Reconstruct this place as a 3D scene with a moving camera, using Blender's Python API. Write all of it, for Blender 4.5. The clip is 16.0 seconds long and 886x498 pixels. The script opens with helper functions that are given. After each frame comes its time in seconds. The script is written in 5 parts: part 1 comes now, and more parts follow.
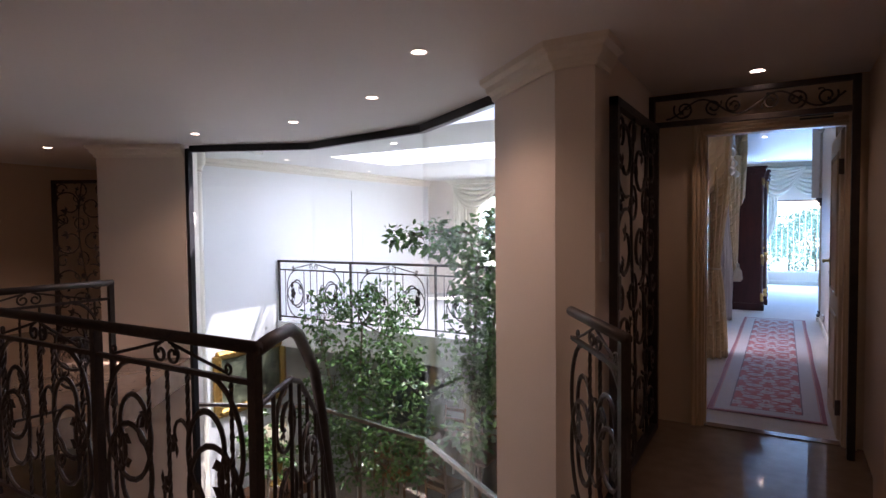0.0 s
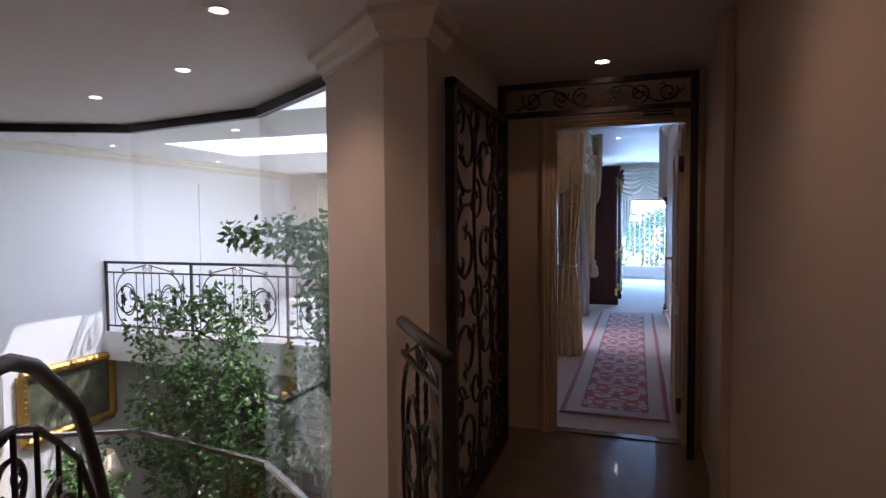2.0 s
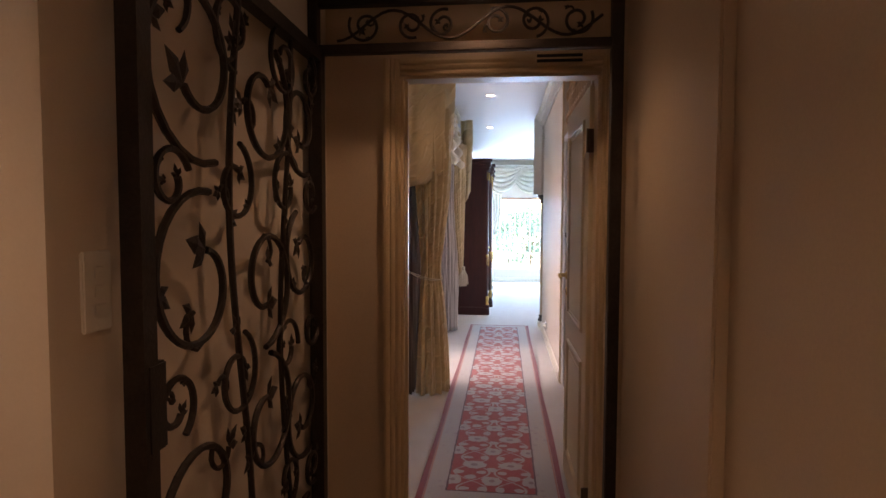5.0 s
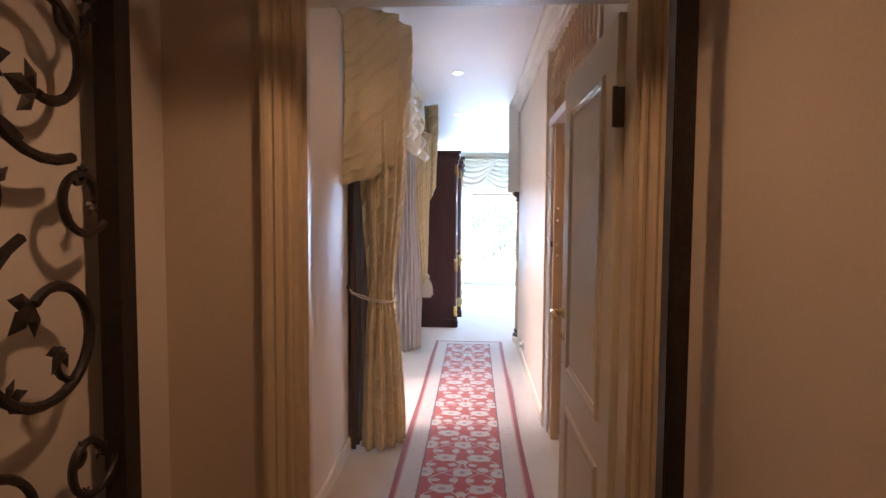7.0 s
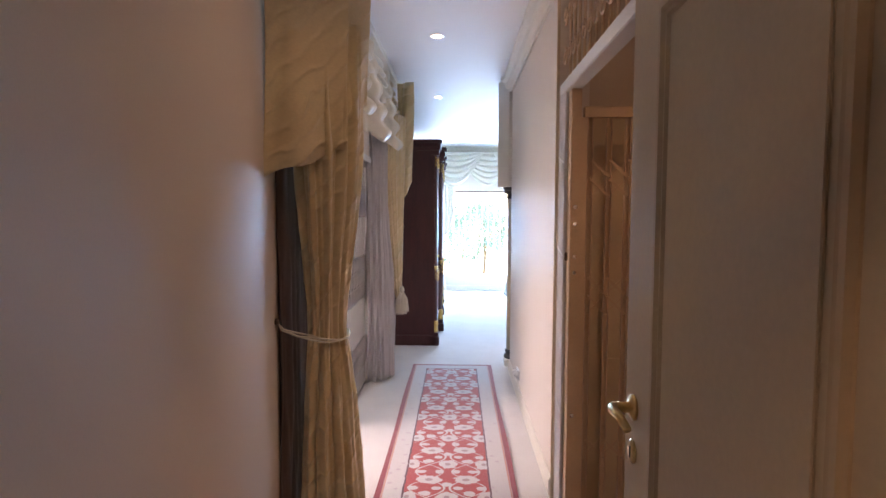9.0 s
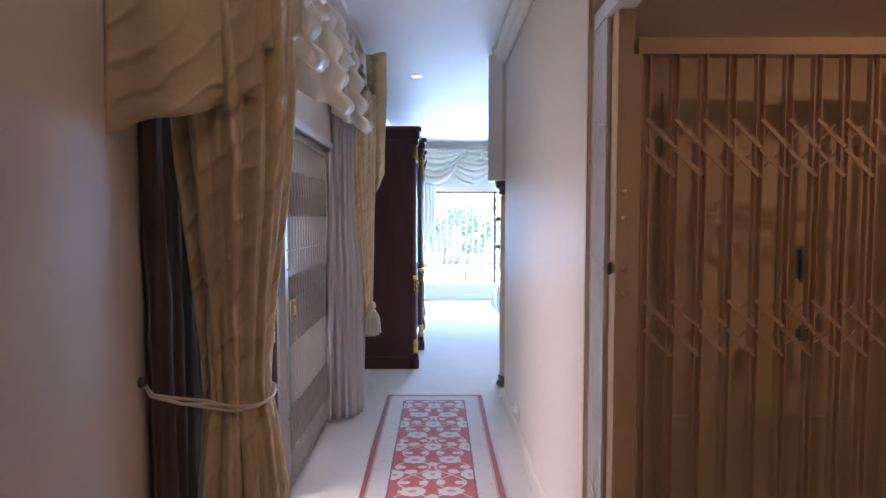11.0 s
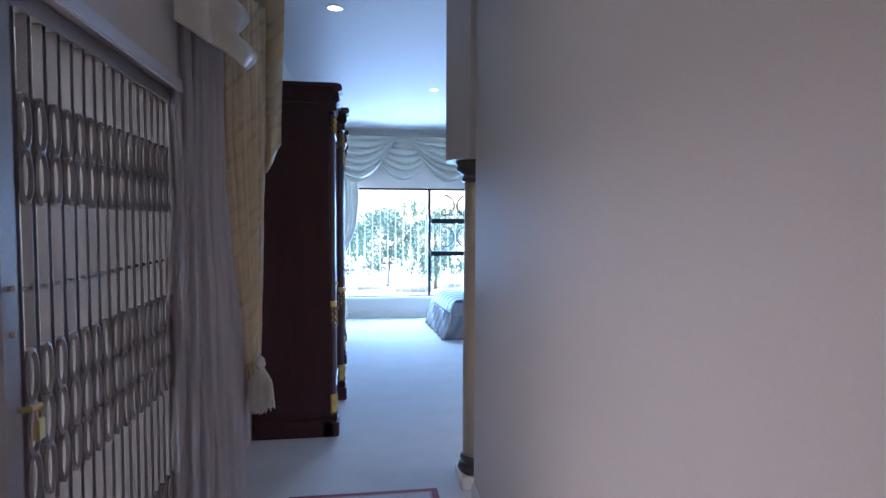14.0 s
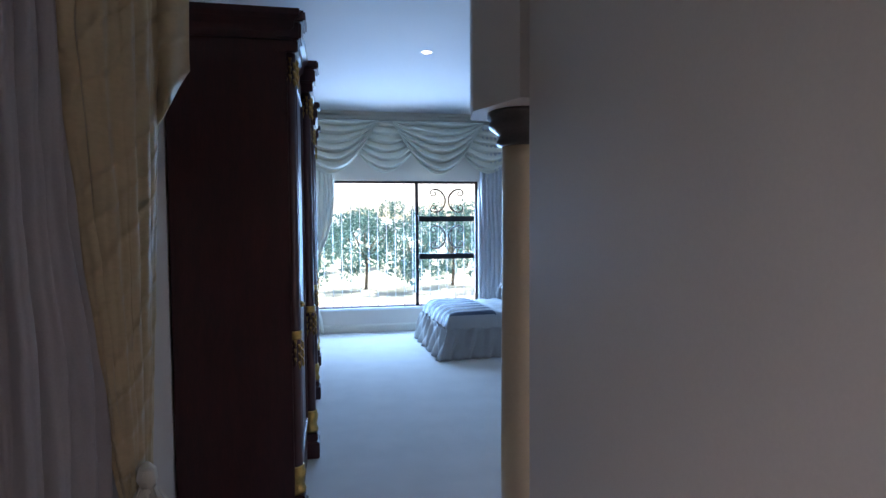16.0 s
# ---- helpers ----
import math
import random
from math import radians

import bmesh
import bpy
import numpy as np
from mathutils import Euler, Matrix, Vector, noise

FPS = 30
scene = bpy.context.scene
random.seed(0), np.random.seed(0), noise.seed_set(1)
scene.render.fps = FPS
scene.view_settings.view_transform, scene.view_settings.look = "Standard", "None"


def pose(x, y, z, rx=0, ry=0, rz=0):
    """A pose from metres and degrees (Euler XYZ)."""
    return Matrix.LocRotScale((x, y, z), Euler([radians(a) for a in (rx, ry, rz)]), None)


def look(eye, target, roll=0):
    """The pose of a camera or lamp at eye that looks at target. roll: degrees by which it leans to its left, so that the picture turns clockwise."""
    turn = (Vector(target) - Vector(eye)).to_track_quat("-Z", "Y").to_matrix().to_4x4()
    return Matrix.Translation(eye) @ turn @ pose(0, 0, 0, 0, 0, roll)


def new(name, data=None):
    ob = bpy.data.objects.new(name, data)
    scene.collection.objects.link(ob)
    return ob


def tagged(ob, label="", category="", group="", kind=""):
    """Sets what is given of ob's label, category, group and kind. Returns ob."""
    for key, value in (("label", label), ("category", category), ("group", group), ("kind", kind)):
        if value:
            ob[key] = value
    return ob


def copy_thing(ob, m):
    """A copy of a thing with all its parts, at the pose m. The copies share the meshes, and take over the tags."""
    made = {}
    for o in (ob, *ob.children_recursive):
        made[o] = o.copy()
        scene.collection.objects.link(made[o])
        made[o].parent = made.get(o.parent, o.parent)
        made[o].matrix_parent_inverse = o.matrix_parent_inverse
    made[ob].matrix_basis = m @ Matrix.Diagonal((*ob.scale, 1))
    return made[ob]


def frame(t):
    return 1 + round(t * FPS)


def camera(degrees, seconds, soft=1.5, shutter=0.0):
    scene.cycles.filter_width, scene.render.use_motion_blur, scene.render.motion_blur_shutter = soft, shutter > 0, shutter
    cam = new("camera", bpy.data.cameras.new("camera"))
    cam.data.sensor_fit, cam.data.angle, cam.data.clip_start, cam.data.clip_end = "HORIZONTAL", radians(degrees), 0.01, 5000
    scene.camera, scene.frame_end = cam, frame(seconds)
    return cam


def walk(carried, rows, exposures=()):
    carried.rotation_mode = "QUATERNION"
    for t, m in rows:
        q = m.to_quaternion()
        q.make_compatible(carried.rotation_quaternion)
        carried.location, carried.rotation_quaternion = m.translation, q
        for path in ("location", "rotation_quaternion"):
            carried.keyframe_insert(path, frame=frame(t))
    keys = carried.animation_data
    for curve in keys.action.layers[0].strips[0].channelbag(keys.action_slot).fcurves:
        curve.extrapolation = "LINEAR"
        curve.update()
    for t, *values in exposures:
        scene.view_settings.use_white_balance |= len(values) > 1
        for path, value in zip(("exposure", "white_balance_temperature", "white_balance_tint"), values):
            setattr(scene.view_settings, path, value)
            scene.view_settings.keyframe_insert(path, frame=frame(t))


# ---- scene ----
cam = camera(75.0, 16.0)
PATH = [
    (0, (0.122, 0.072, 1.427), (-0.892, 1.794, 1.347), -0.6),
    (0.5, (0.144, 0.125, 1.435), (-0.78, 1.897, 1.349), -0.6),
    (1, (0.159, 0.243, 1.42), (-0.663, 2.065, 1.335), -0.4),
    (1.5, (0.186, 0.404, 1.427), (-0.55, 2.261, 1.336), -0.4),
    (2, (0.182, 0.567, 1.426), (-0.458, 2.46, 1.331), -0.4),
    (2.5, (0.17, 0.768, 1.429), (-0.372, 2.691, 1.334), -0.3),
    (3, (0.156, 0.995, 1.437), (-0.286, 2.943, 1.337), -0.2),
    (3.5, (0.155, 1.232, 1.425), (-0.22, 3.194, 1.328), -0.1),
    (4, (0.123, 1.48, 1.416), (-0.195, 3.452, 1.318), -0.1),
    (4.5, (0.082, 1.765, 1.45), (-0.18, 3.746, 1.346), 0.1),
    (5, (0.079, 2.034, 1.447), (-0.13, 4.02, 1.342), 0.2),
    (7.5, (0.085, 3.335, 1.525), (-0.013, 5.328, 1.401), 0.3),
    (8, (0.074, 3.60, 1.530), (-0.012, 5.594, 1.405), 0.2),
    (8.5, (0.066, 3.870, 1.526), (-0.003, 5.864, 1.398), 0.2),
    (9, (0.076, 4.161, 1.525), (0.026, 6.156, 1.397), 0.2),
    (11.5, (0.044, 5.364, 1.469), (0.095, 7.36, 1.364), 0.1),
    (12, (0.018, 5.616, 1.469), (0.121, 7.611, 1.368), 0.3),
    (12.5, (0.01, 5.883, 1.459), (0.182, 7.873, 1.362), 0.3),
    (13, (0.004, 6.177, 1.449), (0.23, 8.162, 1.354), 0.2),
    (13.5, (0.003, 6.498, 1.446), (0.261, 8.479, 1.351), 0.2),
    (14, (-0.001, 6.807, 1.448), (0.291, 8.783, 1.35), 0.2),
    (14.5, (0.014, 7.126, 1.434), (0.321, 9.1, 1.336), -0.0),
    (15, (0.016, 7.416, 1.416), (0.338, 9.388, 1.321), -0.1),
    (15.5, (-0.001, 7.703, 1.421), (0.348, 9.67, 1.325), -0.3),
    (16, (0.011, 8.009, 1.405), (0.38, 9.972, 1.31), -0.4),
]
EXPOSURES = [(0.0, 2.95, 6300, 38), (2.0, 2.65, 6300, 38), (3.5, 2.9, 6400, 38), (4.2, 3.15, 6800, 38), (5.0, 3.55, 8600, 38), (7.5, 4.2, 8200, 38), (9.0, 3.75, 8000, 38), (11.5, 3.3, 6850, 38), (13.0, 2.8, 6400, 36), (14.5, 2.3, 6150, 34), (16.0, 1.82, 6650, 32)]
walk(cam, [(t, look(eye, target, roll)) for t, eye, target, roll in PATH], EXPOSURES)


# ---- world and light ----
CEIL_HALL, CEIL = 2.34, 2.78
world = bpy.data.worlds.new("sky")
scene.world = world
world.use_nodes = True
wn = world.node_tree
sky = wn.nodes.new("ShaderNodeTexSky")
sky.sky_type, sky.sun_disc = "NISHITA", False
sky.sun_elevation, sky.sun_rotation = radians(53), radians(50)
wn.links.new(sky.outputs[0], wn.nodes["Background"].inputs[0])
wn.nodes["Background"].inputs[1].default_value = 0.12
sun_data = bpy.data.lights.new("sun", "SUN")
sun_data.energy, sun_data.angle, sun_data.color = 5.0, radians(0.5), (1.0, 0.95, 0.86)
sun = new("sun", sun_data)
sun.matrix_world = look((3.1, 2.6, 25.4), (0, 0, 20))


def area(name, x, y, z, rx, ry, rz, w, h, energy, color):
    d = bpy.data.lights.new(name, "AREA")
    d.shape, d.size, d.size_y, d.energy, d.color = "RECTANGLE", w, h, energy, color
    ob = new(name, d)
    ob.matrix_world = pose(x, y, z, rx, ry, rz)
    return ob


area("window_light", 0.9, 15.60, 1.15, -74, 0, 0, 2.1, 1.5, 50, (0.24, 0.58, 1.0))
area("gallery_window_light", -3.68, 10.75, 1.28, -90, 0, 0, 3.3, 1.4, 8.5, (0.75, 0.88, 1.0))
area("skylight_light", -3.35, 6.8, 2.62, 0, 0, 0, 3.5, 1.3, 14, (0.86, 0.93, 1.0))

# ---- materials ----


def mat(name, color, rough=0.6, metal=0.0, scale=6.0, vary=0.08, bump=0.0, fine=90.0, coat=0.0, sheen=0.0, spec=0.5, stretch=(1, 1, 1), each=0.0):
    m = bpy.data.materials.new(name)
    m.use_nodes = True
    n, l = m.node_tree.nodes, m.node_tree.links
    b = n["Principled BSDF"]
    b.inputs["Roughness"].default_value, b.inputs["Metallic"].default_value = rough, metal
    b.inputs["Coat Weight"].default_value, b.inputs["Sheen Weight"].default_value = coat, sheen
    b.inputs["Specular IOR Level"].default_value = spec
    co = n.new("ShaderNodeTexCoord")
    mp = n.new("ShaderNodeMapping")
    mp.inputs["Scale"].default_value = stretch
    l.new(co.outputs["Object"], mp.inputs[0])
    big, small = n.new("ShaderNodeTexNoise"), n.new("ShaderNodeTexNoise")
    big.inputs["Scale"].default_value, small.inputs["Scale"].default_value = scale, fine
    big.inputs["Detail"].default_value = 5
    for t in (big, small):
        l.new(mp.outputs[0], t.inputs["Vector"])
    add = n.new("ShaderNodeMath")
    add.operation = "ADD"
    l.new(big.outputs[0], add.inputs[0])
    l.new(small.outputs[0], add.inputs[1])
    rng = n.new("ShaderNodeMapRange")
    rng.inputs["From Min"].default_value, rng.inputs["From Max"].default_value = 0.6, 1.4
    rng.inputs["To Min"].default_value, rng.inputs["To Max"].default_value = 1 - vary, 1 + vary
    l.new(add.outputs[0], rng.inputs[0])
    last = rng.outputs[0]
    if each:
        info = n.new("ShaderNodeObjectInfo")
        er = n.new("ShaderNodeMapRange")
        er.inputs["To Min"].default_value, er.inputs["To Max"].default_value = 1 - each, 1 + each
        l.new(info.outputs["Random"], er.inputs[0])
        mu = n.new("ShaderNodeMath")
        mu.operation = "MULTIPLY"
        l.new(last, mu.inputs[0])
        l.new(er.outputs[0], mu.inputs[1])
        last = mu.outputs[0]
    mix = n.new("ShaderNodeVectorMath")
    mix.operation = "SCALE"
    mix.inputs[0].default_value = color
    l.new(last, mix.inputs["Scale"])
    l.new(mix.outputs[0], b.inputs["Base Color"])
    if bump:
        bp = n.new("ShaderNodeBump")
        bp.inputs["Strength"].default_value, bp.inputs["Distance"].default_value = bump, 0.004
        l.new(small.outputs[0], bp.inputs["Height"])
        l.new(bp.outputs[0], b.inputs["Normal"])
    return m


def glow(name, color, strength):
    m = bpy.data.materials.new(name)
    m.use_nodes = True
    b = m.node_tree.nodes["Principled BSDF"]
    b.inputs["Base Color"].default_value = (*color, 1)
    b.inputs["Emission Color"].default_value, b.inputs["Emission Strength"].default_value = (*color, 1), strength
    return m


def glass(name, tint=(0.9, 0.97, 0.96), rough=0.0):
    m = bpy.data.materials.new(name)
    m.use_nodes = True
    n, l = m.node_tree.nodes, m.node_tree.links
    tr, gl, mx, fr = n.new("ShaderNodeBsdfTransparent"), n.new("ShaderNodeBsdfGlossy"), n.new("ShaderNodeMixShader"), n.new("ShaderNodeLayerWeight")
    tr.inputs[0].default_value = (*tint, 1)
    gl.inputs["Roughness"].default_value = rough
    pw, sc = n.new("ShaderNodeMath"), n.new("ShaderNodeMath")
    pw.operation, sc.operation = "POWER", "MULTIPLY_ADD"
    fr.inputs[0].default_value, pw.inputs[1].default_value, sc.inputs[1].default_value, sc.inputs[2].default_value = 0.5, 4.0, 0.8, 0.03
    l.new(fr.outputs["Facing"], pw.inputs[0])
    l.new(pw.outputs[0], sc.inputs[0])
    l.new(sc.outputs[0], mx.inputs[0])
    l.new(tr.outputs[0], mx.inputs[1])
    l.new(gl.outputs[0], mx.inputs[2])
    l.new(mx.outputs[0], n["Material Output"].inputs[0])
    return m


M_WALL = mat("cream_wall_paint", (0.74, 0.66, 0.58), 0.55, vary=0.03, scale=1.2, bump=0.06, fine=160)
M_HALL = mat("beige_wall_paint", (0.66, 0.53, 0.40), 0.45, vary=0.05, scale=1.1, bump=0.08, fine=140)
M_WHITE = mat("white_wall_paint", (0.80, 0.80, 0.80), 0.5, vary=0.03, scale=1.0, bump=0.04)
M_CEIL = mat("white_ceiling_paint", (0.78, 0.77, 0.77), 0.7, vary=0.02, scale=1.0)
M_MOULD = mat("cream_moulding_paint", (0.76, 0.70, 0.60), 0.4, vary=0.03)
M_TRIM = mat("cream_gloss_paint", (0.65, 0.51, 0.34), 0.4, vary=0.04, scale=3)
M_DOOR = mat("cream_door_paint", (0.72, 0.61, 0.45), 0.55, vary=0.05, scale=3, spec=0.3)
M_CARPET = mat("pale_wool_carpet", (0.62, 0.57, 0.52), 0.95, vary=0.1, scale=5, bump=0.6, fine=420, sheen=0.3)
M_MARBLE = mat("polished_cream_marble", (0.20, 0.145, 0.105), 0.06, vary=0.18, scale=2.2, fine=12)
M_STONE = mat("pale_travertine", (0.66, 0.58, 0.48), 0.25, vary=0.12, scale=2.0, fine=14)
M_IRON = mat("dark_wrought_iron", (0.044, 0.034, 0.030), 0.45, metal=0.5, vary=0.3, scale=25, bump=0.25, fine=120)
M_STEEL = mat("cream_powder_coated_steel", (0.62, 0.45, 0.30), 0.4, metal=0.1, vary=0.06, scale=8)
M_STEELW = mat("white_powder_coated_steel", (0.72, 0.72, 0.74), 0.35, metal=0.1, vary=0.05, scale=8)
# white gate paint, with the shade of its backlit side put into the colour
M_STEELW_SHADED = mat("shaded_white_gate_paint", (0.30, 0.27, 0.255), 0.4, metal=0.1, vary=0.08, scale=8)
M_ALU = mat("charcoal_aluminium", (0.03, 0.032, 0.036), 0.35, metal=0.5, vary=0.1)
M_BRASS = mat("satin_brass", (0.72, 0.53, 0.25), 0.28, metal=1.0, vary=0.1, scale=20)
M_DULL = mat("dull_bronze_metal", (0.16, 0.13, 0.11), 0.45, metal=0.7, vary=0.15, scale=20)
M_CHROME = mat("satin_nickel", (0.75, 0.72, 0.68), 0.22, metal=1.0, vary=0.06, scale=20)
M_GOLD = mat("aged_gilding", (0.46, 0.28, 0.085), 0.42, metal=0.9, vary=0.3, scale=40, bump=0.4, fine=160)
M_MAHOG = mat("polished_mahogany", (0.050, 0.0095, 0.0085), 0.45, vary=0.35, scale=4, fine=30, stretch=(6, 6, 0.8), coat=0.05)
M_SILK = mat("gold_cream_silk", (0.74, 0.60, 0.36), 0.45, vary=0.07, scale=5, bump=0.25, fine=60, stretch=(1, 1, 2.0), sheen=0.4)
M_SWAG = mat("ivory_silk", (0.80, 0.76, 0.64), 0.5, vary=0.06, scale=10, bump=0.2, fine=80, sheen=0.4)
# dark cloth, deepened further by the shadow of the gap behind the silk
M_LINING_SHADED = mat("shaded_taupe_lining", (0.15, 0.11, 0.095), 0.85, vary=0.1, scale=8, bump=0.2)
M_SHEER = mat("grey_voile", (0.60, 0.58, 0.59), 0.8, vary=0.06, scale=10, bump=0.2, fine=200, sheen=0.3)
silk = M_SILK.node_tree
turn, wave, wb, crease = (silk.nodes.new(k) for k in ("ShaderNodeMapping", "ShaderNodeTexWave", "ShaderNodeBump", "ShaderNodeMath"))
wave.wave_type, wave.bands_direction = "BANDS", "Z"
turn.inputs["Rotation"].default_value = (radians(-36), radians(30), radians(10))
for key, value in (("Scale", 4.2), ("Distortion", 5.0), ("Detail", 2.0), ("Detail Scale", 1.2)):
    wave.inputs[key].default_value = value
wb.inputs["Strength"].default_value, wb.inputs["Distance"].default_value = 0.75, 0.010
crease.operation, crease.inputs[1].default_value = "POWER", 5.0
silk.links.new(silk.nodes["Texture Coordinate"].outputs["Object"], turn.inputs["Vector"])
silk.links.new(turn.outputs[0], wave.inputs["Vector"])
silk.links.new(wave.outputs["Fac"], crease.inputs[0])
silk.links.new(crease.outputs[0], wb.inputs["Height"])
silk.links.new(silk.nodes["Bump"].outputs[0], wb.inputs["Normal"])
silk.links.new(wb.outputs[0], silk.nodes["Principled BSDF"].inputs["Normal"])
M_PLASTIC = mat("white_plastic", (0.82, 0.81, 0.78), 0.35, vary=0.02)

M_GREY = mat("grey_lock_metal", (0.22, 0.20, 0.18), 0.4, metal=0.6, vary=0.1, scale=30)
M_BARK = mat("grey_bark", (0.16, 0.12, 0.085), 0.85, vary=0.3, scale=18, bump=0.8, fine=60)
M_BULB = glow("lamp_glow", (1.0, 0.86, 0.66), 2.5)
M_GLASS = glass("clear_glass")

# ---- mesh helpers ----


def box(bm, x0, x1, y0, y1, z0, z1, bevel=0.0):
    vs = [bm.verts.new((x, y, z)) for x in (x0, x1) for y in (y0, y1) for z in (z0, z1)]
    fs = [bm.faces.new([vs[i] for i in q]) for q in ((0, 1, 3, 2), (4, 6, 7, 5), (0, 4, 5, 1), (2, 3, 7, 6), (0, 2, 6, 4), (1, 5, 7, 3))]
    if bevel:
        es = list({e for f in fs for e in f.edges})
        bmesh.ops.bevel(bm, geom=es, offset=bevel, segments=2, affect="EDGES", clamp_overlap=True)
    return bm


def boxed(*a, bevel=0.0):
    return box(bmesh.new(), *a, bevel=bevel)


def prism(points, z0, z1):
    bm = bmesh.new()
    lo, hi = [bm.verts.new((x, y, z0)) for x, y in points], [bm.verts.new((x, y, z1)) for x, y in points]
    bm.faces.new(lo[::-1])
    bm.faces.new(hi)
    for i in range(len(points)):
        j = (i + 1) % len(points)
        bm.faces.new((lo[i], lo[j], hi[j], hi[i]))
    return bm


def tube(bm, pts, r, seg=8, taper=None, closed=False):
    """A round bar along points, with its ends capped."""
    pts = [Vector(p) for p in pts]
    n = len(pts)
    rings, side = [], None
    for i, p in enumerate(pts):
        d = (pts[min(i + 1, n - 1)] - pts[max(i - 1, 0)])
        d = d.normalized() if d.length > 1e-9 else Vector((0, 0, 1))
        if side is None:
            side = d.cross(Vector((0, 0, 1)))
            if side.length < 0.1:
                side = d.cross(Vector((1, 0, 0)))
        side = (side - d * side.dot(d)).normalized()
        up = d.cross(side)
        rr = r if taper is None else r * taper(i / max(n - 1, 1))
        rings.append([bm.verts.new(p + rr * (math.cos(a) * side + math.sin(a) * up)) for a in (2 * math.pi * (k + 0.5) / seg for k in range(seg))])
    for a, b in zip(rings, rings[1:]):
        for k in range(seg):
            bm.faces.new((a[k], a[(k + 1) % seg], b[(k + 1) % seg], b[k]))
    bm.faces.new(rings[0][::-1])
    bm.faces.new(rings[-1])
    return bm


def lathe(bm, profile, cx=0.0, cy=0.0, seg=24):
    """Turns a profile of (radius, z) round an upright axis."""
    rings = [[bm.verts.new((cx + r * math.cos(2 * math.pi * k / seg), cy + r * math.sin(2 * math.pi * k / seg), z)) for k in range(seg)] for r, z in profile]
    for a, b in zip(rings, rings[1:]):
        for k in range(seg):
            bm.faces.new((a[k], a[(k + 1) % seg], b[(k + 1) % seg], b[k]))
    bm.faces.new(rings[0][::-1])
    bm.faces.new(rings[-1])
    return bm


def sweep(bm, path, profile, up=Vector((0, 0, 1))):
    """Runs a moulding's profile (out, height) along a path on plan; out is to the path's left."""
    rows = []
    n = len(path)
    for i, p in enumerate(path):
        p = Vector((*p, 0)) if len(p) == 2 else Vector(p)
        q = lambda k: Vector((*path[k][:2], 0))
        a = (q(i) - q(i - 1)).normalized() if i else (q(1) - q(0)).normalized()
        b = (q(i + 1) - q(i)).normalized() if i < n - 1 else a
        t = (a + b).normalized()
        left = Vector((-t.y, t.x, 0)) / max(0.35, math.sqrt((1 + a.dot(b)) / 2))
        rows.append([bm.verts.new(p + left * o + up * h) for o, h in profile])
    m = len(profile)
    for a, b in zip(rows, rows[1:]):
        for k in range(m):
            bm.faces.new((a[k], a[(k + 1) % m], b[(k + 1) % m], b[k]))
    bm.faces.new(rows[0][::-1])
    bm.faces.new(rows[-1])
    return bm


def sheet(f, nu, nv):
    """A surface from f(u, v), each from 0 to 1."""
    bm = bmesh.new()
    g = [[bm.verts.new(f(i / nu, j / nv)) for j in range(nv + 1)] for i in range(nu + 1)]
    for i in range(nu):
        for j in range(nv):
            bm.faces.new((g[i][j], g[i + 1][j], g[i + 1][j + 1], g[i][j + 1]))
    return bm


def mesh(name, bm, material, smooth=False):
    bmesh.ops.recalc_face_normals(bm, faces=bm.faces)
    me = bpy.data.meshes.new(name)
    bm.to_mesh(me)
    bm.free()
    me.materials.append(material)
    if smooth:
        for p in me.polygons:
            p.use_smooth = True
    return me


def part(name, bm, material, parent, label="", smooth=False):
    ob = new(name, mesh(name, bm, material, smooth))
    ob.parent = parent
    if label:
        tagged(ob, label)
    return ob


def thing(name, label, category, group="", at=(0, 0, 0), rz=0.0):
    ob = new(name)
    ob.empty_display_size = 0.1
    ob.matrix_basis = pose(*at, 0, 0, rz)
    return tagged(ob, label, category, group)


def structure(name, bm, material, label="", category="", smooth=False):
    return tagged(new(name, mesh(name, bm, material, smooth)), label, category, kind="structure")


def thick(ob, metres, offset=0.0):
    md = ob.modifiers.new("thickness", "SOLIDIFY")
    md.thickness, md.offset = metres, offset
    return ob


def spiral(c, r, a0, turns, shrink=0.25, n=26):
    """Points of a scroll on a plane (u, v): from radius r inwards."""
    return [(c[0] + r * (1 - (1 - shrink) * k / n) * math.cos(a0 + 2 * math.pi * turns * k / n), c[1] + r * (1 - (1 - shrink) * k / n) * math.sin(a0 + 2 * math.pi * turns * k / n)) for k in range(n + 1)]


def arc2(c, rx, rz, a0, a1, n=18):
    return [(c[0] + rx * math.cos(radians(a0 + (a1 - a0) * k / n)), c[1] + rz * math.sin(radians(a0 + (a1 - a0) * k / n))) for k in range(n + 1)]

# ---- the setting ----
GLASS_LINE = [(-5.50, 4.18), (-4.29, 4.76), (-2.68, 4.49), (-1.50, 3.68)]
LOW = -2.9
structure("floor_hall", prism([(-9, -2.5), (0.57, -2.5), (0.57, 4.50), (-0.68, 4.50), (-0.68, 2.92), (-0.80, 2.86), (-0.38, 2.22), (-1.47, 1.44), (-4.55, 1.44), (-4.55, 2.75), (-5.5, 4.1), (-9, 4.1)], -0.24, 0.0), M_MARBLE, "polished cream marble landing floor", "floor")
structure("ceiling_hall", prism([(-9, -2.5), (0.57, -2.5), (0.57, 4.46), (-0.68, 4.46), (-0.80, 3.30), (-1.44, 3.68), (-2.68, 4.53), (-4.29, 4.80), (-5.5, 4.22), (-9, 4.22)], CEIL_HALL, CEIL_HALL + 0.2), M_CEIL, "white painted hall ceiling", "ceiling")
structure("wall_hall_right", boxed(0.57, 0.72, -2.5, 4.46, LOW, 2.9), M_HALL, "beige painted hall wall", "wall")
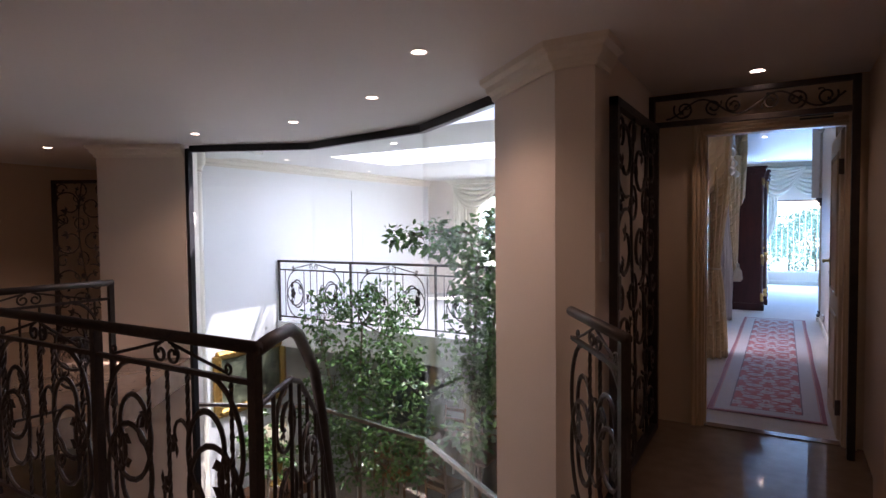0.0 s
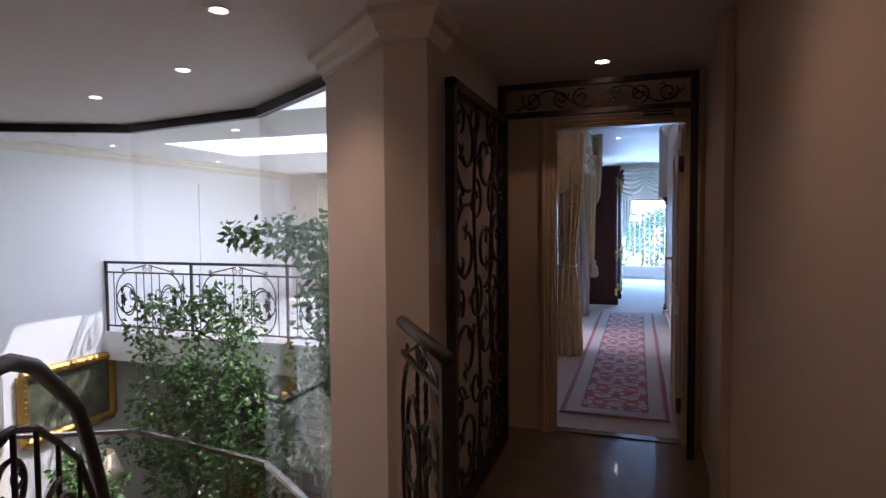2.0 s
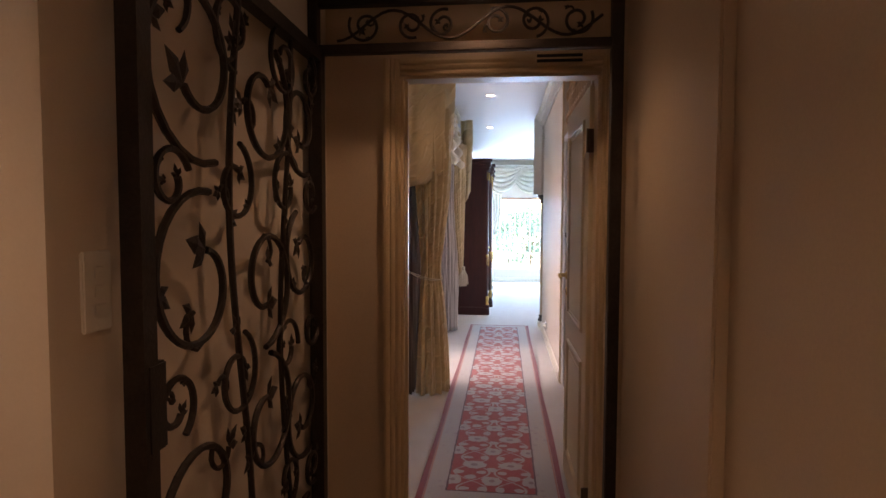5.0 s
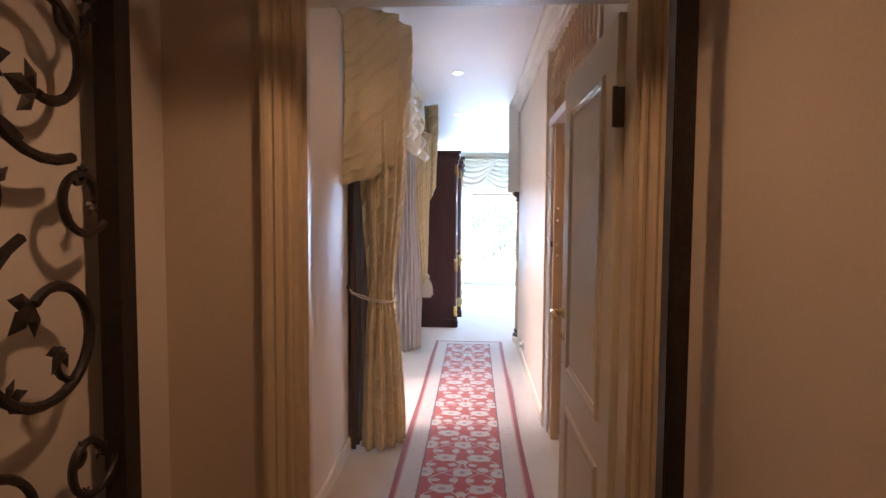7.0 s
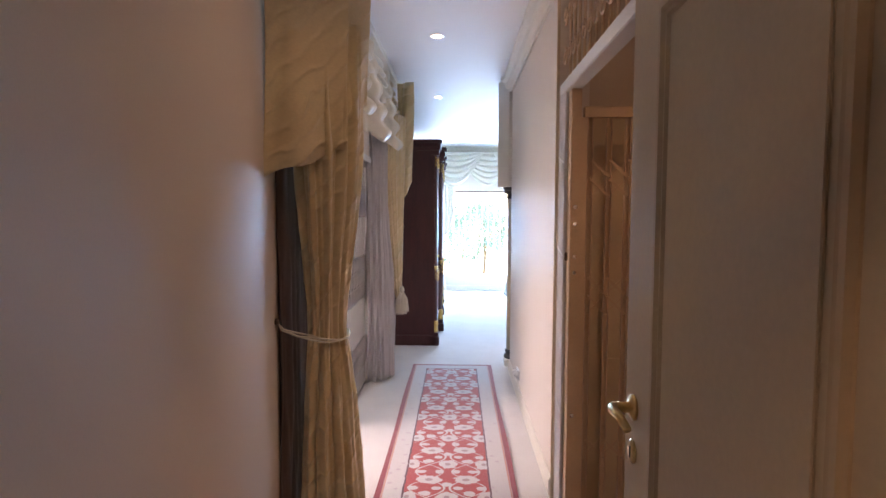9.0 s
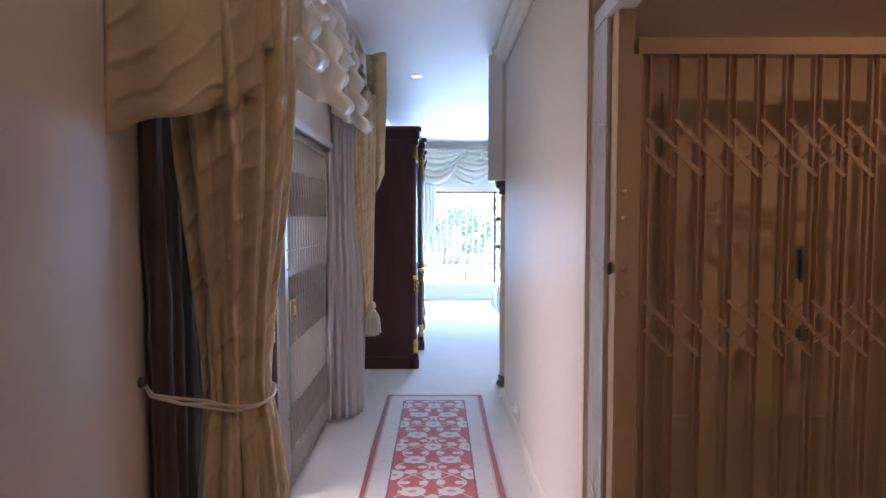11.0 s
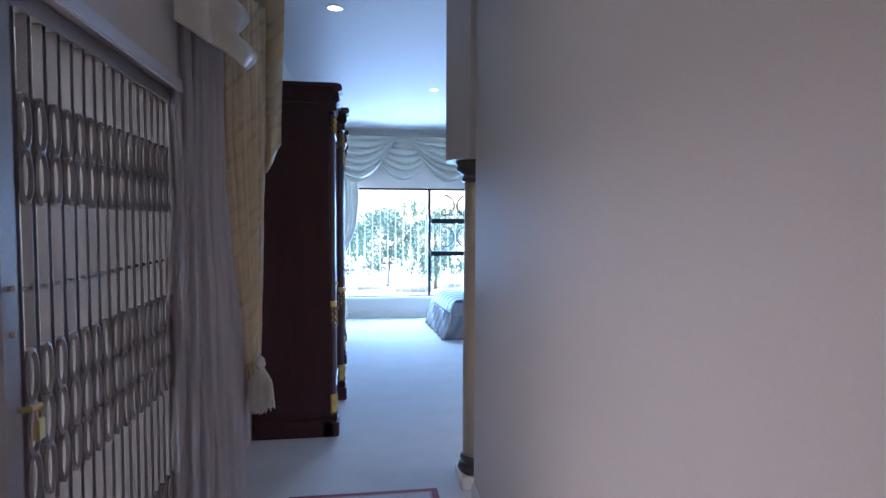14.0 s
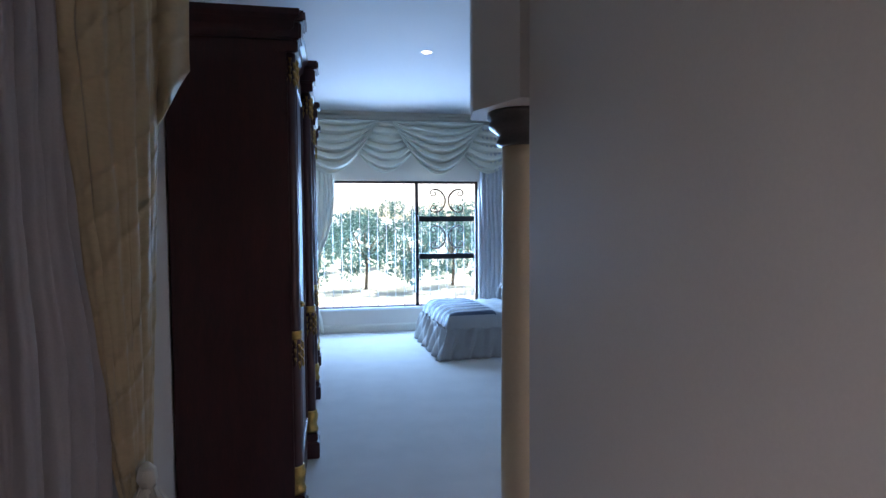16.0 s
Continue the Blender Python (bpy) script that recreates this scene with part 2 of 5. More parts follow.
structure("wall_pilaster", boxed(0.535, 0.57, 3.34, 3.70, 0.0, CEIL_HALL, bevel=0.006), M_HALL, "shallow beige wall pilaster", "pilaster")
structure("wall_hall_back", boxed(-9.15, 0.72, -2.65, -2.5, LOW, 2.9), M_HALL, "beige painted hall wall", "wall")
structure("wall_hall_left", boxed(-9.15, -9.0, -2.5, 6.0, LOW, 2.9), M_HALL, "beige painted hall wall", "wall")
structure("wall_hall_far", boxed(-9.0, -6.55, 5.2, 5.35, LOW, 2.9), M_HALL, "beige painted wall behind the landing", "wall")
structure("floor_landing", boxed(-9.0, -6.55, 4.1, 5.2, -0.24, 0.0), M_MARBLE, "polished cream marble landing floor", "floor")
structure("ceiling_landing", boxed(-9.0, -5.5, 4.22, 5.2, CEIL_HALL, CEIL_HALL + 0.2), M_CEIL, "white painted ceiling", "ceiling")
structure("wall_passage_left", prism([(-0.68, 2.92), (-0.885, 2.92), (-1.46, 3.42), (-1.50, 3.66), (-1.42, 3.70), (-0.83, 3.30), (-0.83, 4.46), (-0.68, 4.46)], LOW, 2.9), M_WALL, "cream wall with a tapered end pier", "wall")
structure("pier_left", prism([(-5.52, 4.10), (-6.35, 3.62), (-6.55, 3.92), (-6.55, 4.60), (-5.70, 4.40)], LOW, 2.9), M_WALL, "cream square pier beside the glass", "pier")

bm = box(bmesh.new(), -0.83, -0.357, 4.46, 4.55, 0, 2.9)
box(bm, 0.467, 0.72, 4.46, 4.55, 0, 2.9)
box(bm, -0.357, 0.467, 4.46, 4.55, 2.042, 2.9)
structure("wall_door", bm, M_HALL, "beige wall with a doorway through it", "wall")

structure("floor_carpet", boxed(-0.85, 5.0, 4.50, 15.6, -0.2, 0.0), M_CARPET, "pale beige wool carpet", "carpet")
structure("ceiling_corridor", boxed(-0.85, 5.0, 4.55, 15.6, CEIL, CEIL + 0.2), M_CEIL, "white painted ceiling", "ceiling")
bm = box(bmesh.new(), -0.85, -0.70, 4.55, 7.02, 0, CEIL)
box(bm, -0.85, -0.70, 7.02, 9.62, 1.97, CEIL)
box(bm, -0.85, -0.70, 9.62, 15.45, 0, CEIL)
structure("wall_corridor_left", bm, M_WALL, "cream corridor wall with a wide opening", "wall")
bm = box(bmesh.new(), 0.585, 0.735, 4.55, 5.50, 0, CEIL)
box(bm, 0.585, 0.735, 7.12, 9.66, 0, CEIL)
box(bm, 0.585, 0.735, 5.50, 7.12, 2.62, CEIL)
structure("wall_corridor_right", bm, M_WALL, "cream corridor wall with a gated opening", "wall")
bm = prism([(0.585, 9.66), (0.556, 9.66), (0.47, 9.90), (0.50, 10.06), (0.75, 10.12), (5.0, 10.12), (5.0, 9.94), (0.735, 9.66)], 1.77, CEIL)
structure("header_bedroom", bm, M_WALL, "cream beam over the column", "beam")
structure("wall_bedroom_near", boxed(1.6, 5.0, 9.98, 10.10, 0, 1.77), M_WALL, "cream wall", "wall")
structure("wall_bedroom_right", boxed(5.0, 5.15, 9.6, 15.6, 0, 2.9), M_WALL, "cream wall", "wall")
WX0, WX1, WZ0, WZ1, WY = -0.30, 1.88, 0.31, 1.93, 15.40
bm = box(bmesh.new(), -0.85, WX0, WY, WY + 0.22, 0, CEIL)
box(bm, WX1, 5.0, WY, WY + 0.22, 0, CEIL)
box(bm, WX0, WX1, WY, WY + 0.22, 0, WZ0)
box(bm, WX0, WX1, WY, WY + 0.22, WZ1, CEIL)
structure("wall_window", bm, M_WALL, "cream wall round the wide window", "wall")

bm = box(bmesh.new(), 0.735, 2.4, 5.35, 5.50, 0, CEIL)
box(bm, 2.4, 2.55, 5.35, 7.3, 0, CEIL)
box(bm, 0.735, 2.4, 7.16, 7.3, 0, CEIL)
structure("wall_lobby", bm, M_HALL, "cream side lobby walls", "wall")

# the high room behind the glass
AX = -6.4
structure("wall_atrium_left", boxed(AX - 0.15, AX, 4.0, 10.7, LOW, 2.6), M_WHITE, "white painted wall of the atrium", "wall")
bm = box(bmesh.new(), AX, -5.4, 10.55, 10.7, 0, 2.6)
box(bm, -1.95, -0.85, 10.55, 10.7, 0, 2.6)
box(bm, -5.4, -1.95, 10.55, 10.7, 0, 0.5)
box(bm, -5.4, -1.95, 10.55, 10.7, 2.05, 2.6)
structure("wall_atrium_far", bm, M_WALL, "white wall with a window", "wall")
structure("floor_gallery", boxed(AX, -0.85, 6.28, 10.55, -0.30, 0.0), M_CARPET, "pale carpeted gallery floor with a white edge", "floor")
structure("wall_gallery_edge", boxed(AX, -0.85, 6.22, 6.28, -0.34, 0.03), M_WHITE, "white gallery edge", "wall")
structure("floor_lower", boxed(-9.0, 0.57, -2.5, 10.7, LOW - 0.2, LOW), M_STONE, "pale polished stone floor of the lower storey", "floor")
structure("wall_lower_far", boxed(AX, -0.85, 10.55, 10.7, LOW, -0.3), M_WHITE, "white wall of the lower storey", "wall")
structure("wall_lower_right", boxed(-0.85, -0.70, 3.4, 10.7, LOW, -0.2), M_WHITE, "white wall of the lower storey", "wall")
SX0, SX1, SY0, SY1, AC = -5.2, -1.5, 6.1, 7.5, 2.38
bm = box(bmesh.new(), AX, -0.85, SY1, 10.7, AC, AC + 0.2)
box(bm, AX, SX0, 4.0, SY1, AC, AC + 0.2)
box(bm, SX1, -0.85, 4.0, SY1, AC, AC + 0.2)
box(bm, SX0, SX1, 4.83, SY0, AC, AC + 0.2)
structure("ceiling_atrium", bm, M_CEIL, "white ceiling with a long rooflight", "ceiling")

# ground and sky distance outside
structure("ground", boxed(-60, 60, 15.7, 400, -3.2, -3.0), mat("dry_lawn", (0.50, 0.50, 0.38), 0.95, vary=0.3, scale=0.5, fine=8), "pale lawn outside", "ground")
# added slab, out of view, blocks direct sun from the bedroom window
structure("sun_blocker", boxed(-1.0, 5.15, 15.62, 16.9, 2.98, 3.12), M_WHITE, "added unseen white slab that keeps sun off the window", "eave")

# ---- fittings of the setting ----
CORNICE = [(0.0, 0.0), (0.0, -0.13), (0.015, -0.13), (0.02, -0.105), (0.045, -0.085), (0.055, -0.05), (0.085, -0.03), (0.09, 0.0)]


def cornice(name, path, z, material, label):
    return structure(name, sweep(bmesh.new(), [(x, y, z) for x, y in path], CORNICE), material, label, "cornice")


cornice("trim_cornice_right", [(0.585, 4.55), (0.585, 9.60), (0.562, 9.70)], CEIL, M_MOULD, "white stepped plaster cornice")
cornice("trim_cornice_left", [(-0.70, 15.4), (-0.70, 4.55)], CEIL, M_MOULD, "white stepped plaster cornice")
cornice("trim_cornice_window", [(5.0, WY), (-0.70, WY)], CEIL, M_MOULD, "moulded plaster cornice over the window")
cornice("trim_cornice_pier", [(-0.68, 3.15), (-0.68, 2.92), (-0.885, 2.92), (-1.46, 3.42), (-1.49, 3.62)], CEIL_HALL, M_MOULD, "stepped cream cornice round the pier")
cornice("trim_cornice_pier_left", [(-5.52, 4.10), (-6.35, 3.62), (-6.55, 3.92)], CEIL_HALL, M_MOULD, "stepped cream cornice round the pier")
cornice("trim_cornice_atrium", [(AX, 10.55), (AX, 4.2)], AC, M_MOULD, "white plaster cornice of the atrium")
for name, path, h, m in (("baseboard_right", [(0.585, 7.2), (0.585, 9.66)], 0.10, M_MOULD), ("baseboard_left", [(-0.70, 7.0), (-0.70, 4.56)], 0.10, M_MOULD), ("baseboard_bedroom", [(5.0, WY), (-0.70, WY)], 0.10, M_MOULD), ("baseboard_passage", [(-0.68, 4.46), (-0.68, 2.92)], 0.10, M_HALL), ("baseboard_hall", [(0.57, -2.5), (0.57, 3.34)], 0.10, M_HALL)):
    structure(name, sweep(bmesh.new(), [(x, y, 0) for x, y in path], [(0, 0), (0.014, 0), (0.014, h - 0.02), (0.006, h), (0, h)]), m, "painted skirting board", "baseboard")

# architraves and lining of the doorway
ARCH = [(0, 0), (0.010, 0), (0.016, 0.006), (0.016, 0.014), (0.011, 0.017), (0.011, 0.022), (0.020, 0.027), (0.024, 0.036), (0.020, 0.043), (0.028, 0.048), (0.032, 0.056), (0.032, 0.068), (0, 0.068)]
for side, y, s in (("near", 4.46, -1), ("far", 4.55, 1)):
    for x, d in ((-0.358, -1), (0.468, 1)):
        bm = bmesh.new()
        rows = [[bm.verts.new((x + d * h, y + s * o, z)) for o, h in ARCH] for z in (0, 2.043 + 0.068)]
        for k in range(len(ARCH)):
            j = (k + 1) % len(ARCH)
            bm.faces.new((rows[0][k], rows[0][j], rows[1][j], rows[1][k]))
        bm.faces.new(rows[0][::-1])
        bm.faces.new(rows[1])
        structure("trim_architrave_" + side, bm, M_TRIM, "cream gloss painted architrave", "architrave")
    bm = bmesh.new()
    rows = [[bm.verts.new((x, y + s * o * 0.97, 2.043 + h)) for o, h in ARCH] for x in (-0.358, 0.468)]
    for k in range(len(ARCH)):
        j = (k + 1) % len(ARCH)
        bm.faces.new((rows[0][k], rows[0][j], rows[1][j], rows[1][k]))
    bm.faces.new(rows[0][::-1])
    bm.faces.new(rows[1])
    structure("trim_architrave_head_" + side, bm, M_TRIM, "cream gloss painted architrave head", "architrave")
bm = box(bmesh.new(), -0.357, -0.345, 4.458, 4.552, 0, 2.042)
box(bm, 0.455, 0.467, 4.458, 4.552, 0, 2.042)
box(bm, -0.345, 0.455, 4.458, 4.552, 2.03, 2.042)
box(bm, -0.345, -0.333, 4.50, 4.525, 0, 2.03)
structure("trim_door_lining", bm, M_TRIM, "cream gloss door lining", "door frame")
structure("trim_threshold", boxed(-0.345, 0.455, 4.455, 4.54, 0.0, 0.008, bevel=0.003), M_MARBLE, "worn stone threshold strip", "threshold")

# ---- downlights ----


def downlight(x, y, z, energy, warm=(1.0, 0.73, 0.47), r=0.042):
    t = thing("downlight", "small round white recessed ceiling downlight, lit", "downlight", "recessed downlights", (x, y, z))
    bm = bmesh.new()
    n = 24
    for z0, z1, r0, r1 in ((-0.004, -0.006, r * 1.35, r), (-0.006, 0.012, r, r * 0.82)):
        a = [bm.verts.new((r0 * math.cos(6.2832 * k / n), r0 * math.sin(6.2832 * k / n), z0)) for k in range(n)]
        b = [bm.verts.new((r1 * math.cos(6.2832 * k / n), r1 * math.sin(6.2832 * k / n), z1)) for k in range(n)]
        for k in range(n):
            bm.faces.new((a[k], a[(k + 1) % n], b[(k + 1) % n], b[k]))
    part("trim_ring", bm, M_PLASTIC, t, "white trim ring")
    part("lamp", lathe(bmesh.new(), [(r * 0.8, -0.0035), (r * 0.4, -0.0065), (0.002, -0.0075)], seg=18), M_BULB, t, "glowing lamp face")
    if energy:
        d = bpy.data.lights.new("downlight_lamp", "SPOT")
        d.energy, d.color, d.spot_size, d.spot_blend, d.shadow_soft_size = energy, warm, radians(125), 0.8, 0.03
        lo = new("downlight_lamp", d)
        lo.matrix_world = pose(x, y, z - 0.03)
    return t


# the last three are unseen lamps, added to fill the hall with light
for x, y, e in ((-0.02, 4.05, 0.70), (-1.53, 2.65, 3.4), (-2.39, 3.37, 3.6), (-3.53, 3.75, 3.6), (-4.76, 3.69, 3.8), (-6.9, 3.4, 6.0), (0.05, 1.95, 1.2), (-1.6, -0.6, 7.0), (-4.0, -0.6, 8.0)):
    downlight(x, y, CEIL_HALL, e)
# the last is an unseen lamp, added to brighten the side lobby
for x, y, e in ((-0.10, 6.1, 0.36), (-0.08, 8.37, 0.06), (-0.141, 10.56, 0.0), (0.77, 12.7, 0.0), (-0.25, 14.5, 0), (1.5, 6.2, 1.7)):
    downlight(x, y, CEIL, e)
for x, y in ((-3.73, 5.53), (-5.9, 6.0), (-6.0, 8.0), (-3.4, 9.0)):
    downlight(x, y, AC, 0)

# ---- runner on the carpet ----


def nodes_of(m):
    m.use_nodes = True
    return m.node_tree.nodes, m.node_tree.links


def rug_material():
    m = bpy.data.materials.new("red_ivory_woven_wool")
    n, l = nodes_of(m)
    b = n["Principled BSDF"]
    b.inputs["Roughness"].default_value, b.inputs["Sheen Weight"].default_value = 0.95, 0.3

    def op(kind, a, c=0.0):
        k = n.new("ShaderNodeMath")
        k.operation = kind
        for i, v in enumerate((a, c)):
            if isinstance(v, (int, float)):
                k.inputs[i].default_value = v
            else:
                l.new(v, k.inputs[i])
        return k.outputs[0]

    co, sep, ns, fine = n.new("ShaderNodeTexCoord"), n.new("ShaderNodeSeparateXYZ"), n.new("ShaderNodeTexNoise"), n.new("ShaderNodeTexNoise")
    ns.inputs["Scale"].default_value, fine.inputs["Scale"].default_value = 38, 350
    ns.inputs["Detail"].default_value = 1
    for o in (sep, ns, fine):
        l.new(co.outputs["Object"], o.inputs[0])
    wob = op("MULTIPLY", op("SUBTRACT", ns.outputs[0], 0.5), 0.05)
    au, v = op("ABSOLUTE", sep.outputs[0]), sep.outputs[1]
    P = 0.40

    def cell(shift):
        return op("SUBTRACT", op("FLOORED_MODULO", op("ADD", v, shift + P / 2), P), P / 2)

    def spot(cu, shift, ru, rv, w=1.0):
        du, dv = op("DIVIDE", op("SUBTRACT", au, cu), ru), op("DIVIDE", cell(shift), rv)
        d = op("SQRT", op("ADD", op("MULTIPLY", du, du), op("MULTIPLY", dv, dv)))
        return op("LESS_THAN", op("ADD", d, op("MULTIPLY", wob, 16 * w)), 1.0)

    def either(*some):
        out = some[0]
        for s in some[1:]:
            out = op("MAXIMUM", out, s)
        return out

    def line(expr, w):
        return op("LESS_THAN", op("ABSOLUTE", expr), w)

    wave = op("MULTIPLY", op("SINE", op("MULTIPLY", v, 2 * math.pi / P)), 0.085)
    vine = line(op("SUBTRACT", au, op("ADD", 0.10, wave)), 0.006)
    vine2 = line(op("SUBTRACT", au, op("ADD", 0.12, op("MULTIPLY", wave, -1.1))), 0.005)
    pale = either(spot(0.105, 0, 0.070, 0.050), spot(0.0, P / 2, 0.055, 0.055), spot(0.0, 0.06, 0.030, 0.026), spot(0.215, P / 2, 0.05, 0.06), spot(0.12, P / 2 - 0.04, 0.034, 0.026), spot(0.06, P / 4, 0.026, 0.020), spot(0.19, P / 4, 0.030, 0.022), spot(0.15, -P / 4, 0.030, 0.020), spot(0.05, -P / 4, 0.022, 0.026), vine, vine2)
    core = either(spot(0.105, 0, 0.022, 0.016, 0.4), spot(0.0, P / 2, 0.016, 0.018, 0.4), spot(0.215, P / 2, 0.014, 0.018, 0.4))
    av = op("ABSOLUTE", v)
    edge = op("MAXIMUM", op("SUBTRACT", au, 0.385), op("SUBTRACT", av, 2.48))
    infield = op("LESS_THAN", op("ADD", edge, op("MULTIPLY", wob, 0.25)), -0.145)
    rim = op("GREATER_THAN", edge, -0.030)
    rimline = op("LESS_THAN", op("ABSOLUTE", op("ADD", edge, 0.036)), 0.004)
    fieldline = op("LESS_THAN", op("ABSOLUTE", op("ADD", edge, op("ADD", 0.147, op("MULTIPLY", wob, 0.25)))), 0.005)
    bord = n.new("ShaderNodeTexVoronoi")
    bord.inputs["Scale"].default_value = 16
    l.new(co.outputs["Object"], bord.inputs[0])
    motif = op("LESS_THAN", bord.outputs[0], 0.22)

    def blend(f, a, c):
        k = n.new("ShaderNodeMix")
        k.data_type = "RGBA"
        l.new(f, k.inputs[0])
        for i, x in ((6, a), (7, c)):
            if isinstance(x, tuple):
                k.inputs[i].default_value = (*x, 1)
            else:
                l.new(x, k.inputs[i])
        return k.outputs[2]

    ivory, red, dark = (0.52, 0.47, 0.44), (0.40, 0.040, 0.028), (0.10, 0.03, 0.04)
    field = blend(core, blend(pale, red, ivory), (0.33, 0.22, 0.22))
    c = blend(infield, blend(motif, ivory, (0.44, 0.36, 0.36)), field)
    c = blend(fieldline, c, dark)
    c = blend(rimline, c, (0.50, 0.20, 0.12))
    c = blend(rim, c, (0.27, 0.022, 0.028))
    var = n.new("ShaderNodeMapRange")
    var.inputs["To Min"].default_value, var.inputs["To Max"].default_value = 0.72, 1.25
    l.new(fine.outputs[0], var.inputs[0])
    sc = n.new("ShaderNodeVectorMath")
    sc.operation = "SCALE"
    l.new(c, sc.inputs[0])
    l.new(var.outputs[0], sc.inputs["Scale"])
    l.new(sc.outputs[0], b.inputs["Base Color"])
    bp = n.new("ShaderNodeBump")
    bp.inputs["Strength"].default_value, bp.inputs["Distance"].default_value = 0.5, 0.003
    l.new(fine.outputs[0], bp.inputs["Height"])
    l.new(bp.outputs[0], b.inputs["Normal"])
    return m


rug = thing("runner_rug", "long red and ivory floral runner rug on the pale carpet", "rug", at=(0.025, 7.34, 0))


def rug_top(u, v):
    x, y = (u - 0.5) * 0.772, (v - 0.5) * 4.96
    return (x + 0.004 * math.sin(y * 3.1), y, 0.012 + 0.0025 * noise.noise((x * 3, y * 1.5, 3.3)))


rug_face = thick(part("rug_surface", sheet(rug_top, 14, 90), rug_material(), rug, "red floral pile with ivory border"), 0.009, -1)
M_FRINGE = mat("ivory_fringe", (0.56, 0.51, 0.45), 0.9, vary=0.15, scale=30)
for e, s in ((-2.48, -1), (2.48, 1)):
    bm = bmesh.new()
    for k in range(110):
        x = -0.383 + 0.766 * k / 109
        tube(bm, [(x, e, 0.009), (x + random.uniform(-0.004, 0.004), e + s * random.uniform(0.012, 0.022), 0.003)], 0.0016, 4)
    part("fringe", bm, M_FRINGE, rug, "short ivory fringe")

# ---- the open door ----
door = thing("door", "open cream panelled door with a brass lever handle", "door", at=(0.437, 4.562, 0), rz=0.4)
DW, DH = 0.80, 2.015
bm = box(bmesh.new(), -0.0, 0.040, 0.0, DW, 0.008, DH, bevel=0.003)
part("leaf", bm, M_DOOR, door)
PANEL_RIM = [(0.0, 0.0), (0.004, 0.0), (0.011, 0.006), (0.011, 0.016), (0.004, 0.022), (0.006, 0.030), (0.0, 0.034)]
for z0, z1 in ((0.17, 0.80), (0.93, 1.89)):
    for face, d in ((0.0, -1), (0.040, 1)):
        bm = bmesh.new()
        y0, y1 = 0.12, DW - 0.165
        rings = [[bm.verts.new((face + d * o, y, z)) for y, z in ((y0 + h, z0 + h), (y1 - h, z0 + h), (y1 - h, z1 - h), (y0 + h, z1 - h))] for o, h in PANEL_RIM]
        for r0, r1 in zip(rings, rings[1:]):
            for k in range(4):
                bm.faces.new((r0[k], r0[(k + 1) % 4], r1[(k + 1) % 4], r1[k]))
        part("panel_moulding", bm, M_TRIM, door, "raised ochre moulding")
        part("panel", boxed(min(face, face + d * 0.005), max(face, face + d * 0.005), y0 + 0.05, y1 - 0.05, z0 + 0.05, z1 - 0.05, bevel=0.0025), M_DOOR, door)
for d, face in ((-1, 0.0), (1, 0.040)):
    hs = part("door_handle", lathe(bmesh.new(), [(0.026, 0), (0.026, 0.004), (0.02, 0.008), (0.011, 0.010), (0.010, 0.045)], seg=20), M_BRASS, door, "worn brass lever on a round rose", True)
    hs.matrix_local = Matrix.Translation((face, DW - 0.055, 1.135)) @ pose(0, 0, 0, 0, 90 * d, 0)
    bm = tube(bmesh.new(), [(face + d * 0.042, DW - 0.055, 1.135), (face + d * 0.047, DW - 0.075, 1.136), (face + d * 0.048, DW - 0.12, 1.14), (face + d * 0.046, DW - 0.165, 1.131)], 0.0105, 10, lambda t: 1.0 - 0.25 * t)
    part("lever", bm, M_BRASS, door, "brass lever", True)
    es = part("keyhole_plate", lathe(bmesh.new(), [(0.024, 0), (0.024, 0.003), (0.019, 0.006), (0.004, 0.006)], seg=18), M_BRASS, door, "round brass keyhole plate", True)
    es.matrix_local = Matrix.Translation((face, DW - 0.055, 1.045)) @ pose(0, 0, 0, 0, 90 * d, 0)
    part("keyhole", boxed(min(face, face + d * 0.0075), max(face, face + d * 0.0075), DW - 0.058, DW - 0.052, 1.032, 1.056), M_ALU, door, "dark key slot")
for z in (0.22, 1.78):
    part("hinge", box(tube(bmesh.new(), [(-0.006, -0.008, z - 0.05), (-0.006, -0.008, z + 0.05)], 0.007, 10), -0.002, 0.036, -0.004, 0.0, z - 0.05, z + 0.05), M_DULL, door, "dull bronze butt hinge")
part("lock_plate", boxed(0.009, 0.031, DW, DW + 0.002, 0.95, 1.12), M_BRASS, door, "brass lock plate")

# closer box over the door
dc = thing("door_vent", "small dark-slotted vent above the doorway", "vent", at=(0.295, 4.426, 2.092))
part("frame", boxed(-0.10, 0.10, -0.008, 0.0, -0.024, 0.024, bevel=0.003), M_TRIM, dc)
for z in (-0.011, 0.009):
    part("slot", boxed(-0.09, 0.09, -0.011, -0.008, z - 0.006, z + 0.006), M_ALU, dc, "dark slot")

# ---- column at the bedroom ----
col = thing("column", "round cream column with dark ringed capital and base", "column", at=(0.655, 9.90, 0))
part("plinth", boxed(-0.11, 0.11, -0.11, 0.11, 0, 0.07, bevel=0.006), M_MOULD, col, "square cream plinth")
M_CAP = mat("dark_bronze_stone", (0.10, 0.085, 0.075), 0.3, vary=0.2, scale=10)
part("base", lathe(bmesh.new(), [(0.105, 0.07), (0.112, 0.085), (0.105, 0.105), (0.092, 0.112), (0.090, 0.125), (0.100, 0.137), (0.096, 0.152), (0.086, 0.160)], seg=32), M_CAP, col, "dark ringed base", True)
part("shaft", lathe(bmesh.new(), [(0.084, 0.16), (0.086, 0.6), (0.080, 1.60), (0.080, 1.655)], seg=32), M_TRIM, col, smooth=True)
